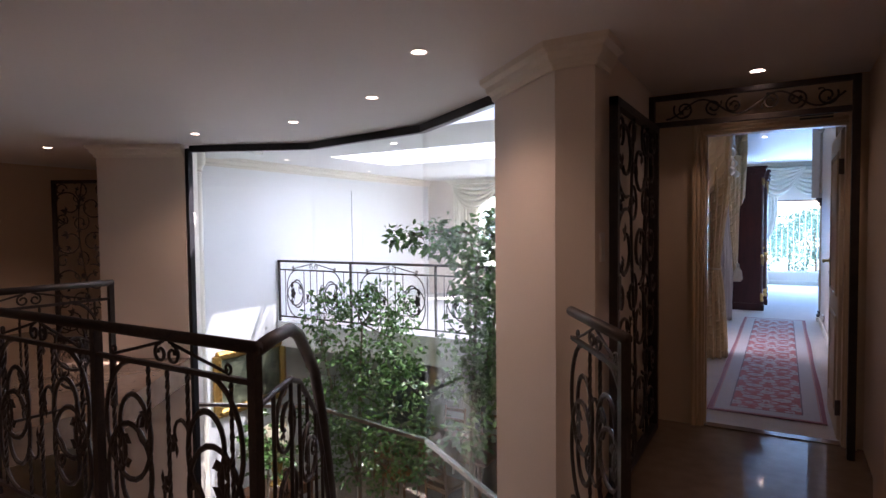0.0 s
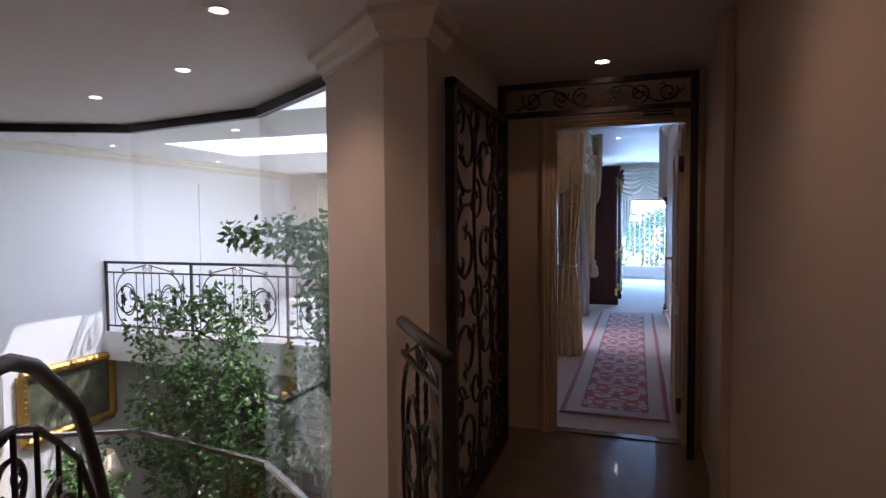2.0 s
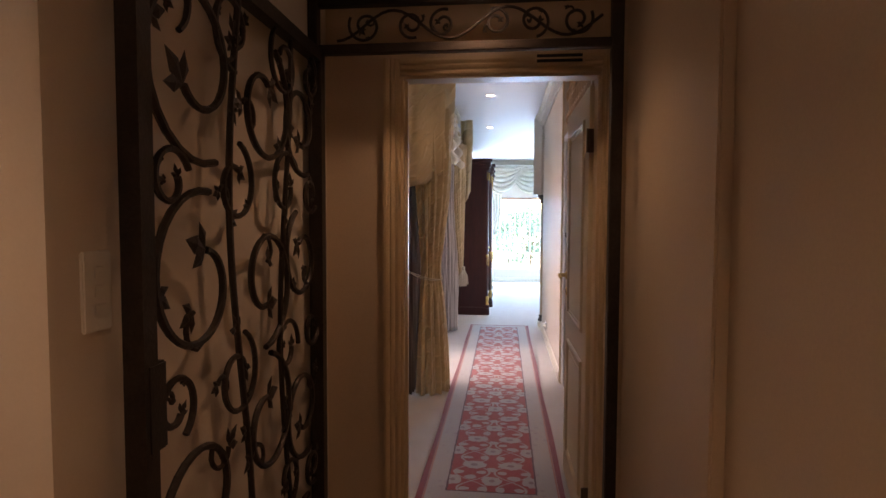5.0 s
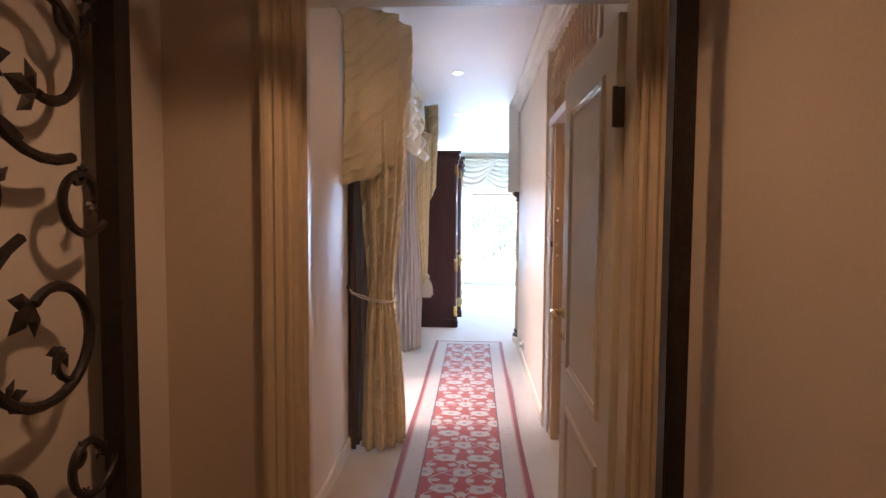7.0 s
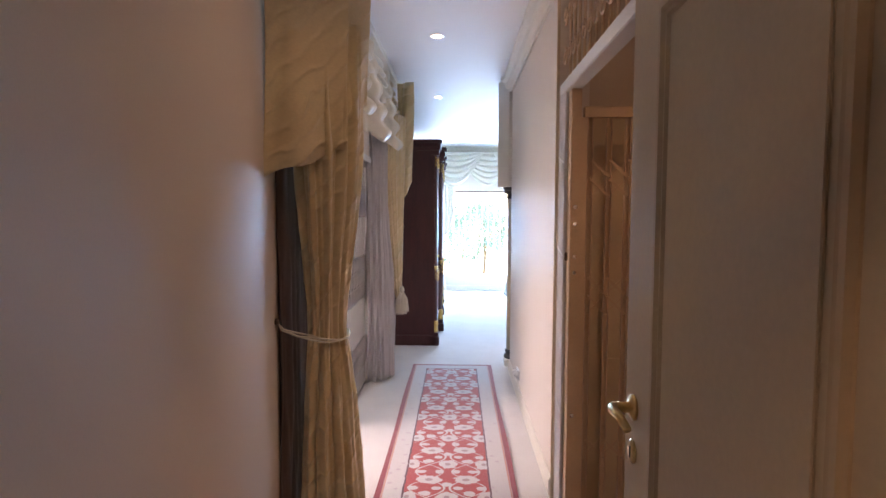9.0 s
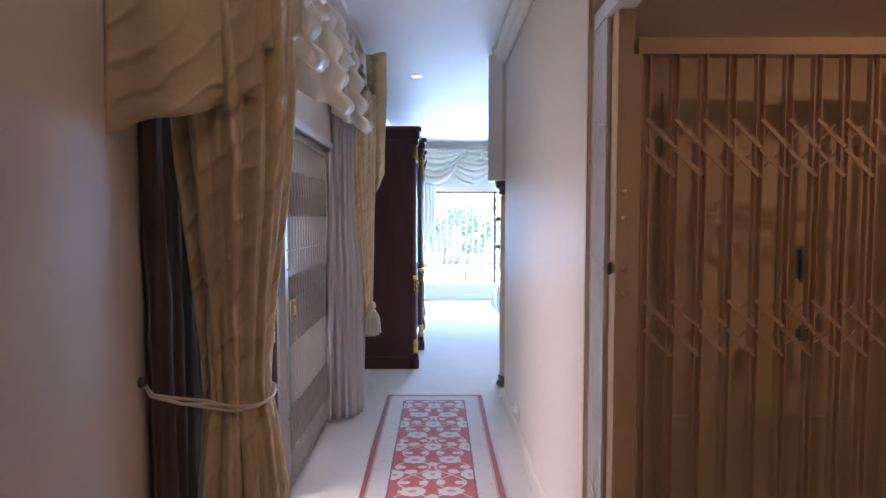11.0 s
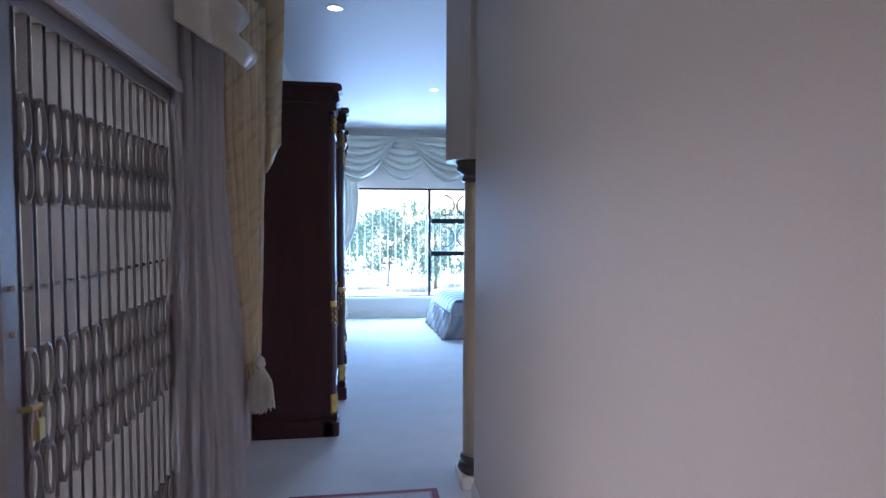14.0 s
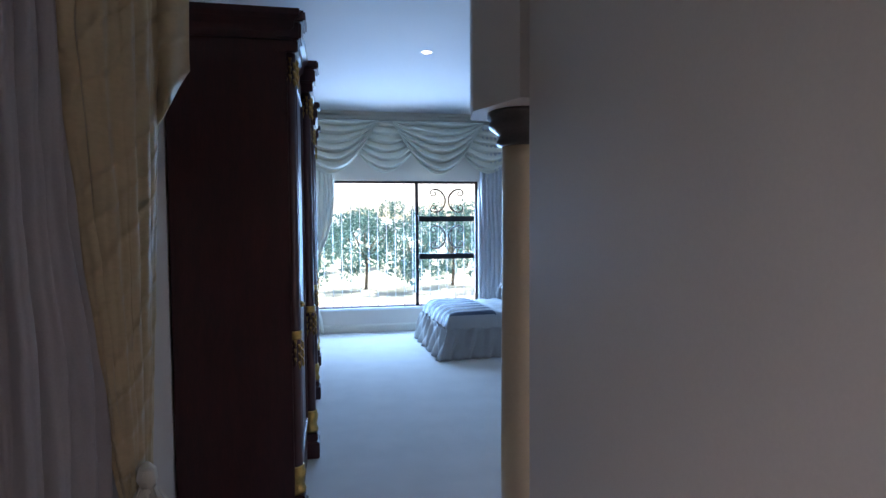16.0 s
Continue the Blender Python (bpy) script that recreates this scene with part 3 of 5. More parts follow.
part("capital", lathe(bmesh.new(), [(0.080, 1.655), (0.094, 1.66), (0.099, 1.672), (0.092, 1.684), (0.090, 1.695), (0.106, 1.706), (0.122, 1.720), (0.126, 1.733), (0.119, 1.743), (0.130, 1.752), (0.130, 1.77)], seg=32), M_CAP, col, "dark ringed capital", True)

# ---- wardrobe ----
ward = thing("wardrobe", "tall dark mahogany wardrobe with gilded half columns", "wardrobe", at=(0, 0, 0))
part("body", boxed(-0.69, -0.185, 10.68, 13.86, 0.12, 2.22, bevel=0.004), M_MAHOG, ward)
part("plinth", boxed(-0.69, -0.165, 10.665, 13.88, 0.0, 0.12, bevel=0.008), M_MAHOG, ward, "stepped dark plinth")
bm = sweep(bmesh.new(), [(-0.69, 10.68, 2.33), (-0.185, 10.68, 2.33), (-0.185, 13.86, 2.33), (-0.69, 13.86, 2.33)][::-1], [(0, 0), (0, -0.12), (0.012, -0.12), (0.015, -0.09), (0.035, -0.07), (0.04, -0.04), (0.06, -0.025), (0.062, 0)])
box(bm, -0.69, -0.185, 10.68, 13.86, 2.21, 2.33)
part("cornice", bm, M_MAHOG, ward, "heavy stepped dark cornice")
for y, x in ((10.735, -0.185), (11.53, -0.15), (12.70, -0.17), (13.80, -0.19)):
    bm = box(bmesh.new(), x - 0.05, x + 0.055, y - 0.07, y + 0.07, 0, 0.10, bevel=0.006)
    box(bm, x - 0.05, x + 0.045, y - 0.06, y + 0.06, 0.10, 0.15, bevel=0.006)
    blk = part("column_plinth", bm, M_MAHOG, ward, "dark column block")
    c = part("half_column", lathe(bmesh.new(), [(0.040, 0.15), (0.040, 0.20), (0.036, 0.30), (0.037, 0.75), (0.034, 2.10), (0.036, 2.16)], x, y, 20), M_MAHOG, ward, "", True)
    part("gilt_base", lathe(bmesh.new(), [(0.047, 0.15), (0.050, 0.165), (0.043, 0.18), (0.040, 0.20), (0.046, 0.225), (0.049, 0.25), (0.041, 0.262), (0.044, 0.272), (0.039, 0.28)], x, y, 20), M_GOLD, c, "gilded column base", True)
    bm = lathe(bmesh.new(), [(0.041, 0.87), (0.046, 0.88), (0.041, 0.89), (0.046, 0.90), (0.040, 0.91)], x, y, 20)
    part("gilt_ring", bm, M_GOLD, c, "gilded ring", True)
    for z0, z1 in ((0.74, 0.87), (2.02, 2.14)):
        bm = bmesh.new()
        for k in range(9):
            a = math.pi * (-1.1 + 1.2 * k / 8) + 0.35
            for h in range(3):
                zz, w = z1 - (z1 - z0) * (h + 0.5 * (k % 2)) / 3.2, 0.016
                p = Vector((x + 0.040 * math.cos(a), y + 0.040 * math.sin(a), zz))
                o, tside = Vector((math.cos(a), math.sin(a), 0)), Vector((-math.sin(a), math.cos(a), 0))
                q = [bm.verts.new(p + tside * w * 0.5), bm.verts.new(p - tside * w * 0.5), bm.verts.new(p - Vector((0, 0, 0.040)) + o * 0.003), bm.verts.new(p - Vector((0, 0, 0.018)) + o * 0.013)]
                bm.faces.new((q[0], q[1], q[3]))
                bm.faces.new((q[0], q[3], q[2]))
                bm.faces.new((q[1], q[2], q[3]))
                bm.faces.new((q[0], q[2], q[1]))
        part("gilt_leaves", bm, M_GOLD, c, "gilded acanthus leaves")
    part("capital_block", box(boxed(x - 0.05, x + 0.05, y - 0.062, y + 0.062, 2.16, 2.21, bevel=0.004), x - 0.05, x + 0.085, y - 0.09, y + 0.09, 2.285, 2.333, bevel=0.008), M_MAHOG, ward, "dark capital block")
    part("cornice_break", boxed(x - 0.05, x + 0.065, y - 0.075, y + 0.075, 2.21, 2.29, bevel=0.01), M_MAHOG, ward)
for y0, y1 in ((10.80, 11.46), (11.60, 12.63), (12.77, 13.73)):
    dr = part("door", boxed(-0.187, -0.165, y0, y1, 0.14, 2.19, bevel=0.004), M_MAHOG, ward)
    bm = bmesh.new()
    loop = [(y0 + 0.09, 0.28), (y1 - 0.09, 0.28), (y1 - 0.09, 2.06), (y0 + 0.09, 2.06)]
    for k in range(4):
        (ya, za), (yb, zb) = loop[k], loop[(k + 1) % 4]
        tube(bm, [(-0.164, ya, za), (-0.164, yb, zb)], 0.010, 8)
    part("panel_moulding", bm, M_MAHOG, dr)
    part("knob", lathe(bmesh.new(), [(0.008, 1.0), (0.016, 1.008), (0.016, 1.02), (0.006, 1.028)], -0.150, y0 + 0.05, 14), M_GOLD, dr, "small gilded knob")

# ---- curtains and valances ----


def drape(name, path, z0, z1, folds, depth, gather, material, parent, label, nu=150, nv=36, seed=0.0):
    """A hanging curtain on a path on plan, folded, drawn in by gather(z) -> (scale, centre)."""
    pts = [Vector((x, y, 0)) for x, y in path]
    lens = [0.0]
    for a, b in zip(pts, pts[1:]):
        lens.append(lens[-1] + (b - a).length)

    def along(u):
        s = u * lens[-1]
        for k in range(len(pts) - 1):
            if s <= lens[k + 1] or k == len(pts) - 2:
                f = (s - lens[k]) / (lens[k + 1] - lens[k])
                d = (pts[k + 1] - pts[k]).normalized()
                return pts[k].lerp(pts[k + 1], f), Vector((-d.y, d.x, 0))

    def f(u, v):
        z = z0 + (z1 - z0) * v
        p, nrm = along(u)
        sc, cx, cy = gather(z)
        w = math.sin(2 * math.pi * folds * (u + 0.03 * math.sin(3 * z + seed))) + 0.35 * math.sin(2 * math.pi * folds * 2.3 * u + seed + 1.3 * z)
        p = p + nrm * depth * w * (0.75 + 0.25 * math.sin(5 * u + seed))
        q = Vector((cx, cy, 0)).lerp(p, sc)
        crease = 0.004 * noise.noise((u * 18, z * 9, seed))
        return (q.x + crease, q.y + crease, z + 0.006 * math.sin(2 * math.pi * folds * u) * (z < z0 + 0.01))

    ob = part(name, sheet(f, nu, nv), material, parent, label, True)
    return thick(ob, 0.004)


def waist(zt, narrow, cx, cy, below=1.0):
    def g(z):
        k = math.exp(-((z - zt) / (0.30 if z < zt else 0.55)) ** 2)
        return ((below if z < zt else 1.0) * (1 - k) + narrow * k, cx, cy)
    return g


def still(z):
    return (1.0, 0.0, 0.0)


def tassel(parent, x, y, z):
    bm = lathe(bmesh.new(), [(0.006, z), (0.020, z - 0.015), (0.024, z - 0.04), (0.014, z - 0.06), (0.020, z - 0.07)], x, y, 14)
    for k in range(110):
        a, r = random.uniform(0, 6.28), random.uniform(0.004, 0.064)
        tube(bm, [(x + 0.3 * r * math.cos(a), y + 0.3 * r * math.sin(a), z - 0.06), (x + 0.9 * r * math.cos(a), y + 0.9 * r * math.sin(a), z - 0.12), (x + 1.1 * r * math.cos(a), y + 1.1 * r * math.sin(a), z - random.uniform(0.19, 0.24))], 0.0035, 4)
    return part("tassel", bm, M_SWAG, parent, "fluffy ivory tassel")


def jabot(name, x0, x1, y, zt, za, zb, folds, depth, parent, material=None, label="", out=0):
    """A tail of cloth across the corridor's side: its hem slants from za at x0 to zb at x1."""
    def f(u, v):
        hem = za + (zb - za) * u + 0.012 * math.sin(2 * math.pi * folds * u)
        z = zt + (hem - zt) * v
        x = x0 + (x1 - x0) * (u + 0.05 * v * math.sin(6 * u))
        return (x + 0.012 * math.sin(4 * v + 7 * u), y[0] + (y[1] - y[0]) * u + depth * (0.4 + 0.6 * v) * math.sin(2 * math.pi * folds * u + 0.7) + 0.02 * math.sin(5 * u + 2.2 * v), z)
    return thick(part(name, sheet(f, 60, 30), material or M_SILK, parent, label, True), 0.004)


def cascade(parent, p0, p1, zt, za, zb, folds, depth):
    """A pleated tail that stands out from the wall from p0 to p1; its free edge curls."""
    a, b = Vector((*p0, 0)), Vector((*p1, 0))
    d = (b - a).normalized()
    w = Vector((-d.y, d.x, 0))

    def f(u, v):
        s = u * folds
        tri = 0.5 + 0.5 * math.cos(2 * math.pi * s)
        hem = za + (zb - za) * u + 0.035 * (tri - 0.5)
        curl = max(0.0, (u - 0.6) / 0.4) * (0.2 + 0.8 * v)
        q = a + d * (b - a).length * (u * (0.55 + 0.45 * v)) + w * depth * (tri - 0.5) * (0.4 + 0.6 * v)
        q += d * 0.032 * curl * math.sin(2 * math.pi * 4.5 * v) - w * 0.035 * curl * math.cos(2 * math.pi * 4.5 * v)
        return (q.x, q.y, zt + (hem - zt) * v)
    return thick(part("cascade_tail", sheet(f, folds * 12, 60), M_SWAG, parent, "ivory-lined pleated tail", True), 0.006)


def swag(parent, a, b, zt, drop, out, rows, material, label, lift=0.10):
    """A draped swag between two points on plan, bellying out by out (a vector on plan)."""
    a, b, o = Vector((*a, 0)), Vector((*b, 0)), Vector((*out, 0))

    def f(u, v):
        belly = math.sin(math.pi * u) ** 0.9
        p = a.lerp(b, 0.5 + (u - 0.5) * (1 - 0.10 * v))
        fold = math.sin(2 * math.pi * rows * v + 0.8 * math.sin(6 * u)) * (0.3 + 0.7 * belly)
        q = p + o * (0.25 + belly * (0.35 + 0.5 * v) + 0.42 * fold)
        z = zt - v * (lift + (drop - lift) * belly) - 0.012 * fold
        return (q.x, q.y, z)
    return thick(part("swag", sheet(f, 44, rows * 9), material, parent, label, True), 0.004)


set1 = thing("curtain_set", "gold cream silk curtains tied back beside the gated opening", "curtain", at=(0, 0, 0))


def tied(zt, top, narrow, foot, cx, cy):
    """Hangs wide at the top, is drawn in at zt and flares again to the foot."""
    def g(z):
        if z > zt:
            k = min(1.0, (z - zt) / 0.95)
            k = k * k * (3 - 2 * k)
            return (narrow + (top - narrow) * k, cx, cy)
        k = min(1.0, (zt - z) / 0.80)
        return (narrow + (foot - narrow) * k ** 0.65, cx, cy)
    return g


drape("gold_drape", [(-0.63, 6.64), (-0.54, 6.62), (-0.45, 6.66), (-0.385, 6.76), (-0.375, 6.90), (-0.44, 7.02)], 0.012, 2.34, 7, 0.022, tied(0.95, 1.0, 0.56, 0.98, -0.545, 6.80), M_SILK, set1, "gold cream silk drape drawn in by a tieback", nu=260, nv=60, seed=0.4)
# its colour also holds the shade between wall and silk
drape("sheer_drape", [(-0.69, 6.60), (-0.665, 6.66), (-0.655, 6.80), (-0.66, 6.98), (-0.62, 7.06)], 0.012, 2.30, 7, 0.014, still, M_LINING_SHADED, set1, "dark taupe drape behind the silk, gap shade in its colour", nu=100, seed=2.0)
ring = [(-0.695, 6.58, 1.06), (-0.67, 6.585, 1.02), (-0.62, 6.64, 0.985), (-0.575, 6.685, 0.965), (-0.50, 6.692, 0.95), (-0.452, 6.73, 0.945), (-0.430, 6.80, 0.945), (-0.440, 6.88, 0.95), (-0.51, 6.96, 0.96), (-0.60, 6.97, 0.98)]
bm = bmesh.new()
for k in range(3):
    tube(bm, [(x + 0.004 * math.cos(2.1 * k + 1.4 * i), y, z + 0.006 * math.sin(2.1 * k + 1.4 * i) + 0.005 * (k - 1)) for i, (x, y, z) in enumerate(ring)], 0.004, 8)
part("tieback", bm, M_SWAG, set1, "twisted ivory tieback cord")
part("tieback_hook", lathe(bmesh.new(), [(0.010, 1.045), (0.011, 1.06), (0.006, 1.068)], -0.693, 6.58, 10), M_DULL, set1, "brass tieback hook")
drape("far_sheer", [(-0.74, 9.22), (-0.67, 9.25), (-0.60, 9.30), (-0.55, 9.38), (-0.545, 9.48)], 0.008, 2.42, 7, 0.018, waist(1.5, 0.92, -0.66, 9.30, 1.22), M_SHEER, set1, "grey voile drape reaching the floor", seed=1.1)
drape("far_gold", [(-0.60, 9.40), (-0.52, 9.38), (-0.45, 9.44), (-0.425, 9.56), (-0.47, 9.70)], 0.70, 2.40, 6, 0.016, lambda z: (0.22 + 0.78 * min(1.0, max(0.0, (z - 0.70) / 1.15)) ** 0.8, -0.46, 9.50), M_SILK, set1, "gold cream silk drape drawn up to a tassel", seed=3.1)
tassel(set1, -0.435, 9.46, 0.84)
tassel(set1, -0.455, 9.52, 0.80)
jabot("near_jabot", -0.695, -0.40, (6.43, 6.70), CEIL - 0.05, 1.66, 1.80, 1.6, 0.030, set1, label="slanting gold silk jabot")
jabot("near_jabot_fold", -0.46, -0.345, (6.66, 6.92), CEIL - 0.05, 1.88, 2.02, 1.4, 0.025, set1, label="folded gold silk jabot")
jabot("far_jabot", -0.50, -0.345, (9.66, 9.62), CEIL - 0.05, 1.57, 1.80, 1.1, 0.022, set1, label="slanting gold silk jabot")
cascade(set1, (-0.66, 7.45), (-0.42, 7.70), CEIL - 0.05, 2.20, 2.10, 2, 0.06)
cascade(set1, (-0.66, 8.15), (-0.41, 8.40), CEIL - 0.05, 2.12, 2.03, 2, 0.06)
cascade(set1, (-0.64, 9.05), (-0.41, 9.28), CEIL - 0.05, 2.16, 2.05, 2, 0.06)
for y0, y1, m in ((6.80, 7.70, M_SILK), (7.60, 8.30, M_SWAG), (8.45, 9.15, M_SWAG), (9.25, 9.85, M_SILK)):
    swag(set1, (-0.69, y0), (-0.69, y1), CEIL - 0.05, 0.34, (0.16, 0), 4, m, "draped silk swag")
part("valance_board", boxed(-0.70, -0.50, 6.72, 9.86, CEIL - 0.06, CEIL - 0.005), M_SWAG, set1, "covered valance board")

set2 = thing("window_curtain_set", "ivory silk swags and drapes round the bedroom window", "curtain", at=(0, 0, 0))
for c in (0.65, 1.98, 3.30):
    swag(set2, (c - 0.60, WY - 0.05), (c + 0.60, WY - 0.05), 2.66, 0.64, (0, -0.08), 6, M_SWAG, "ivory silk swag", 0.07)
for c in (-0.02, 1.32, 2.64):
    swag(set2, (c - 0.60, WY - 0.11), (c + 0.60, WY - 0.11), 2.66, 0.67, (0, -0.13), 6, M_SWAG, "ivory silk swag", 0.07)
part("pelmet", boxed(-0.70, 3.7, WY - 0.10, WY - 0.001, 2.60, 2.66), M_SWAG, set2, "covered pelmet board")
drape("left_drape", [(-0.66, WY - 0.08), (-0.30, WY - 0.10), (0.02, WY - 0.06)], 0.01, 2.62, 10, 0.025, waist(0.62, 0.42, -0.50, WY - 0.10, 0.7), M_SWAG, set2, "ivory silk drape tied back", seed=0.9)
drape("right_drape", [(1.88, WY - 0.06), (2.10, WY - 0.10), (2.40, WY - 0.08)], 0.01, 2.62, 9, 0.025, still, M_SHEER, set2, "grey voile drape", seed=1.9)
tassel(set2, -0.30, WY - 0.17, 0.62)

# ---- bedroom window ----
win = tagged(new("window_1"), "wide dark aluminium window with an iron burglar grille", "window", kind="structure")
bm = bmesh.new()
for x0, x1, z0, z1 in ((WX0, WX1, WZ0, WZ0 + 0.008), (WX0, WX1, WZ1 - 0.03, WZ1), (WX0, WX0 + 0.03, WZ0, WZ1), (WX1 - 0.03, WX1, WZ0, WZ1), (1.05, 1.09, WZ0, WZ1)):
    box(bm, x0, x1, WY + 0.06, WY + 0.11, z0, z1)
part("window_frame", bm, M_ALU, win)
for z in (1.44, 0.95):
    part("glazing_bar", boxed(1.095, WX1 - 0.045, WY + 0.065, WY + 0.105, z - 0.035, z + 0.035), M_ALU, win)
part("window_sill", boxed(WX0 - 0.03, WX1 + 0.03, WY - 0.05, WY + 0.22, WZ0 - 0.03, WZ0, bevel=0.006), M_WHITE, win, "white painted sill")
for x0, x1 in ((WX0 + 0.045, 1.045), (1.095, WX1 - 0.045)):
    pane = part("pane", boxed(x0, x1, WY + 0.082, WY + 0.086, WZ0 + 0.045, WZ1 - 0.045), M_GLASS, win, "clear pane")
    pane.visible_shadow = False
gr = thing("window_grille", "white steel bars and black iron scrolls outside the window", "grille", at=(0, WY + 0.17, 0))
for k in range(19):
    x = WX0 + 0.06 + 0.115 * k
    part("bar", tube(bmesh.new(), [(x, 0, WZ0), (x, 0, WZ1)], 0.005, 6), M_STEELW, gr)
for cz in (1.68, 1.20):
    for cx, d in ((1.32, 1), (1.645, -1)):
        bow = arc2((0, 0), 0.14, 0.15, -95, 95, 20)
        bm = tube(bmesh.new(), [(cx + d * a, -0.03, cz + b) for a, b in bow], 0.012, 6)
        for s in (1, -1):
            curl = [(cx + d * a, -0.03, cz + s * b) for a, b in spiral((-0.012, 0.098), 0.052, math.pi / 2, 1.0, 0.3, 18)]
            tube(bm, curl, 0.008, 6)
            tube(bm, [(cx + d * 0.125, -0.03, cz + s * 0.06), (cx + d * 0.09, -0.03, cz + s * 0.10), (cx + d * 0.095, -0.03, cz + s * 0.04)], 0.007, 5)
        part("scroll", bm, M_IRON, gr, "black iron scroll")

# ---- bed by the window ----
M_STRIPE = bpy.data.materials.new("striped_satin")
n, l = nodes_of(M_STRIPE)
co, sp, ml, fr, cr = n.new("ShaderNodeTexCoord"), n.new("ShaderNodeSeparateXYZ"), n.new("ShaderNodeMath"), n.new("ShaderNodeMath"), n.new("ShaderNodeValToRGB")
ml.operation, fr.operation = "MULTIPLY", "FRACT"
ml.inputs[1].default_value = 1 / 0.17
l.new(co.outputs["Object"], sp.inputs[0])
ml.operation, ml.inputs[2].default_value = "MULTIPLY_ADD", 0.5
l.new(sp.outputs[1], ml.inputs[0])
l.new(ml.outputs[0], fr.inputs[0])
l.new(fr.outputs[0], cr.inputs[0])
cr.color_ramp.interpolation = "CONSTANT"
cr.color_ramp.elements[0].color = (0.06, 0.08, 0.12, 1)
cr.color_ramp.elements[1].position, cr.color_ramp.elements[1].color = 0.20, (0.42, 0.40, 0.39, 1)
cr.color_ramp.elements.new(0.80).color = (0.06, 0.08, 0.12, 1)
l.new(cr.outputs[0], n["Principled BSDF"].inputs["Base Color"])
n["Principled BSDF"].inputs["Roughness"].default_value = 0.5
M_BED = mat("pale_grey_satin", (0.38, 0.36, 0.35), 0.5, vary=0.08, scale=8, bump=0.2, sheen=0.3)
bed = thing("bed", "low bed with a striped satin cover and pleated skirt", "bed", at=(1.12, 13.72, 0), rz=3.5)
BW, BL, BT = 2.0, 1.22, 0.40


def bed_top(u, v):
    x, y = u * BW, v * BL
    e = min(x, y, BW - x, BL - y)
    k = max(0.0, 0.15 - e)
    z = BT + 0.045 - (0.15 - math.sqrt(max(0.0, 0.0225 - k * k)))
    z += 0.036 * abs(math.sin(math.pi * y / 0.17)) if x < 0.55 else 0.018 * abs(math.sin(math.pi * x / 0.16) * math.sin(math.pi * y / 0.16))
    return (x, y, z)


part("cover", sheet(lambda u, v: bed_top(u * 0.275, v), 20, 60), M_STRIPE, bed, "striped satin cover", True)
part("quilt", sheet(lambda u, v: bed_top(0.275 + u * 0.725, v), 60, 60), M_BED, bed, "quilted grey satin quilt", True)
part("mattress", boxed(0.06, BW - 0.06, 0.06, BL - 0.06, 0.26, BT - 0.03, bevel=0.02), M_BED, bed)
part("base", boxed(0.06, BW - 0.06, 0.06, BL - 0.06, 0.0, 0.27), M_BED, bed)
per = [(BW, 0.0), (0.0, 0.0), (0.0, BL), (BW, BL)]
drape("pleated_skirt", per, 0.006, BT - 0.09, 24, 0.026, lambda z: (1.0 + 0.10 * (1 - z / 0.31), BW / 2, BL / 2), M_BED, bed, "flared pleated satin skirt", nu=560, nv=8)
hb = part("headboard", lathe(bmesh.new(), [(0.20, -0.03), (0.21, 0.0), (0.20, 0.03)], seg=28), M_BED, bed, "rounded padded bolster", True)
hb.matrix_local = Matrix.Translation((BW * 0.55, BL - 0.20, BT + 0.10)) @ pose(0, 0, 0, 90, 0, 0)

# ---- folding security gates ----


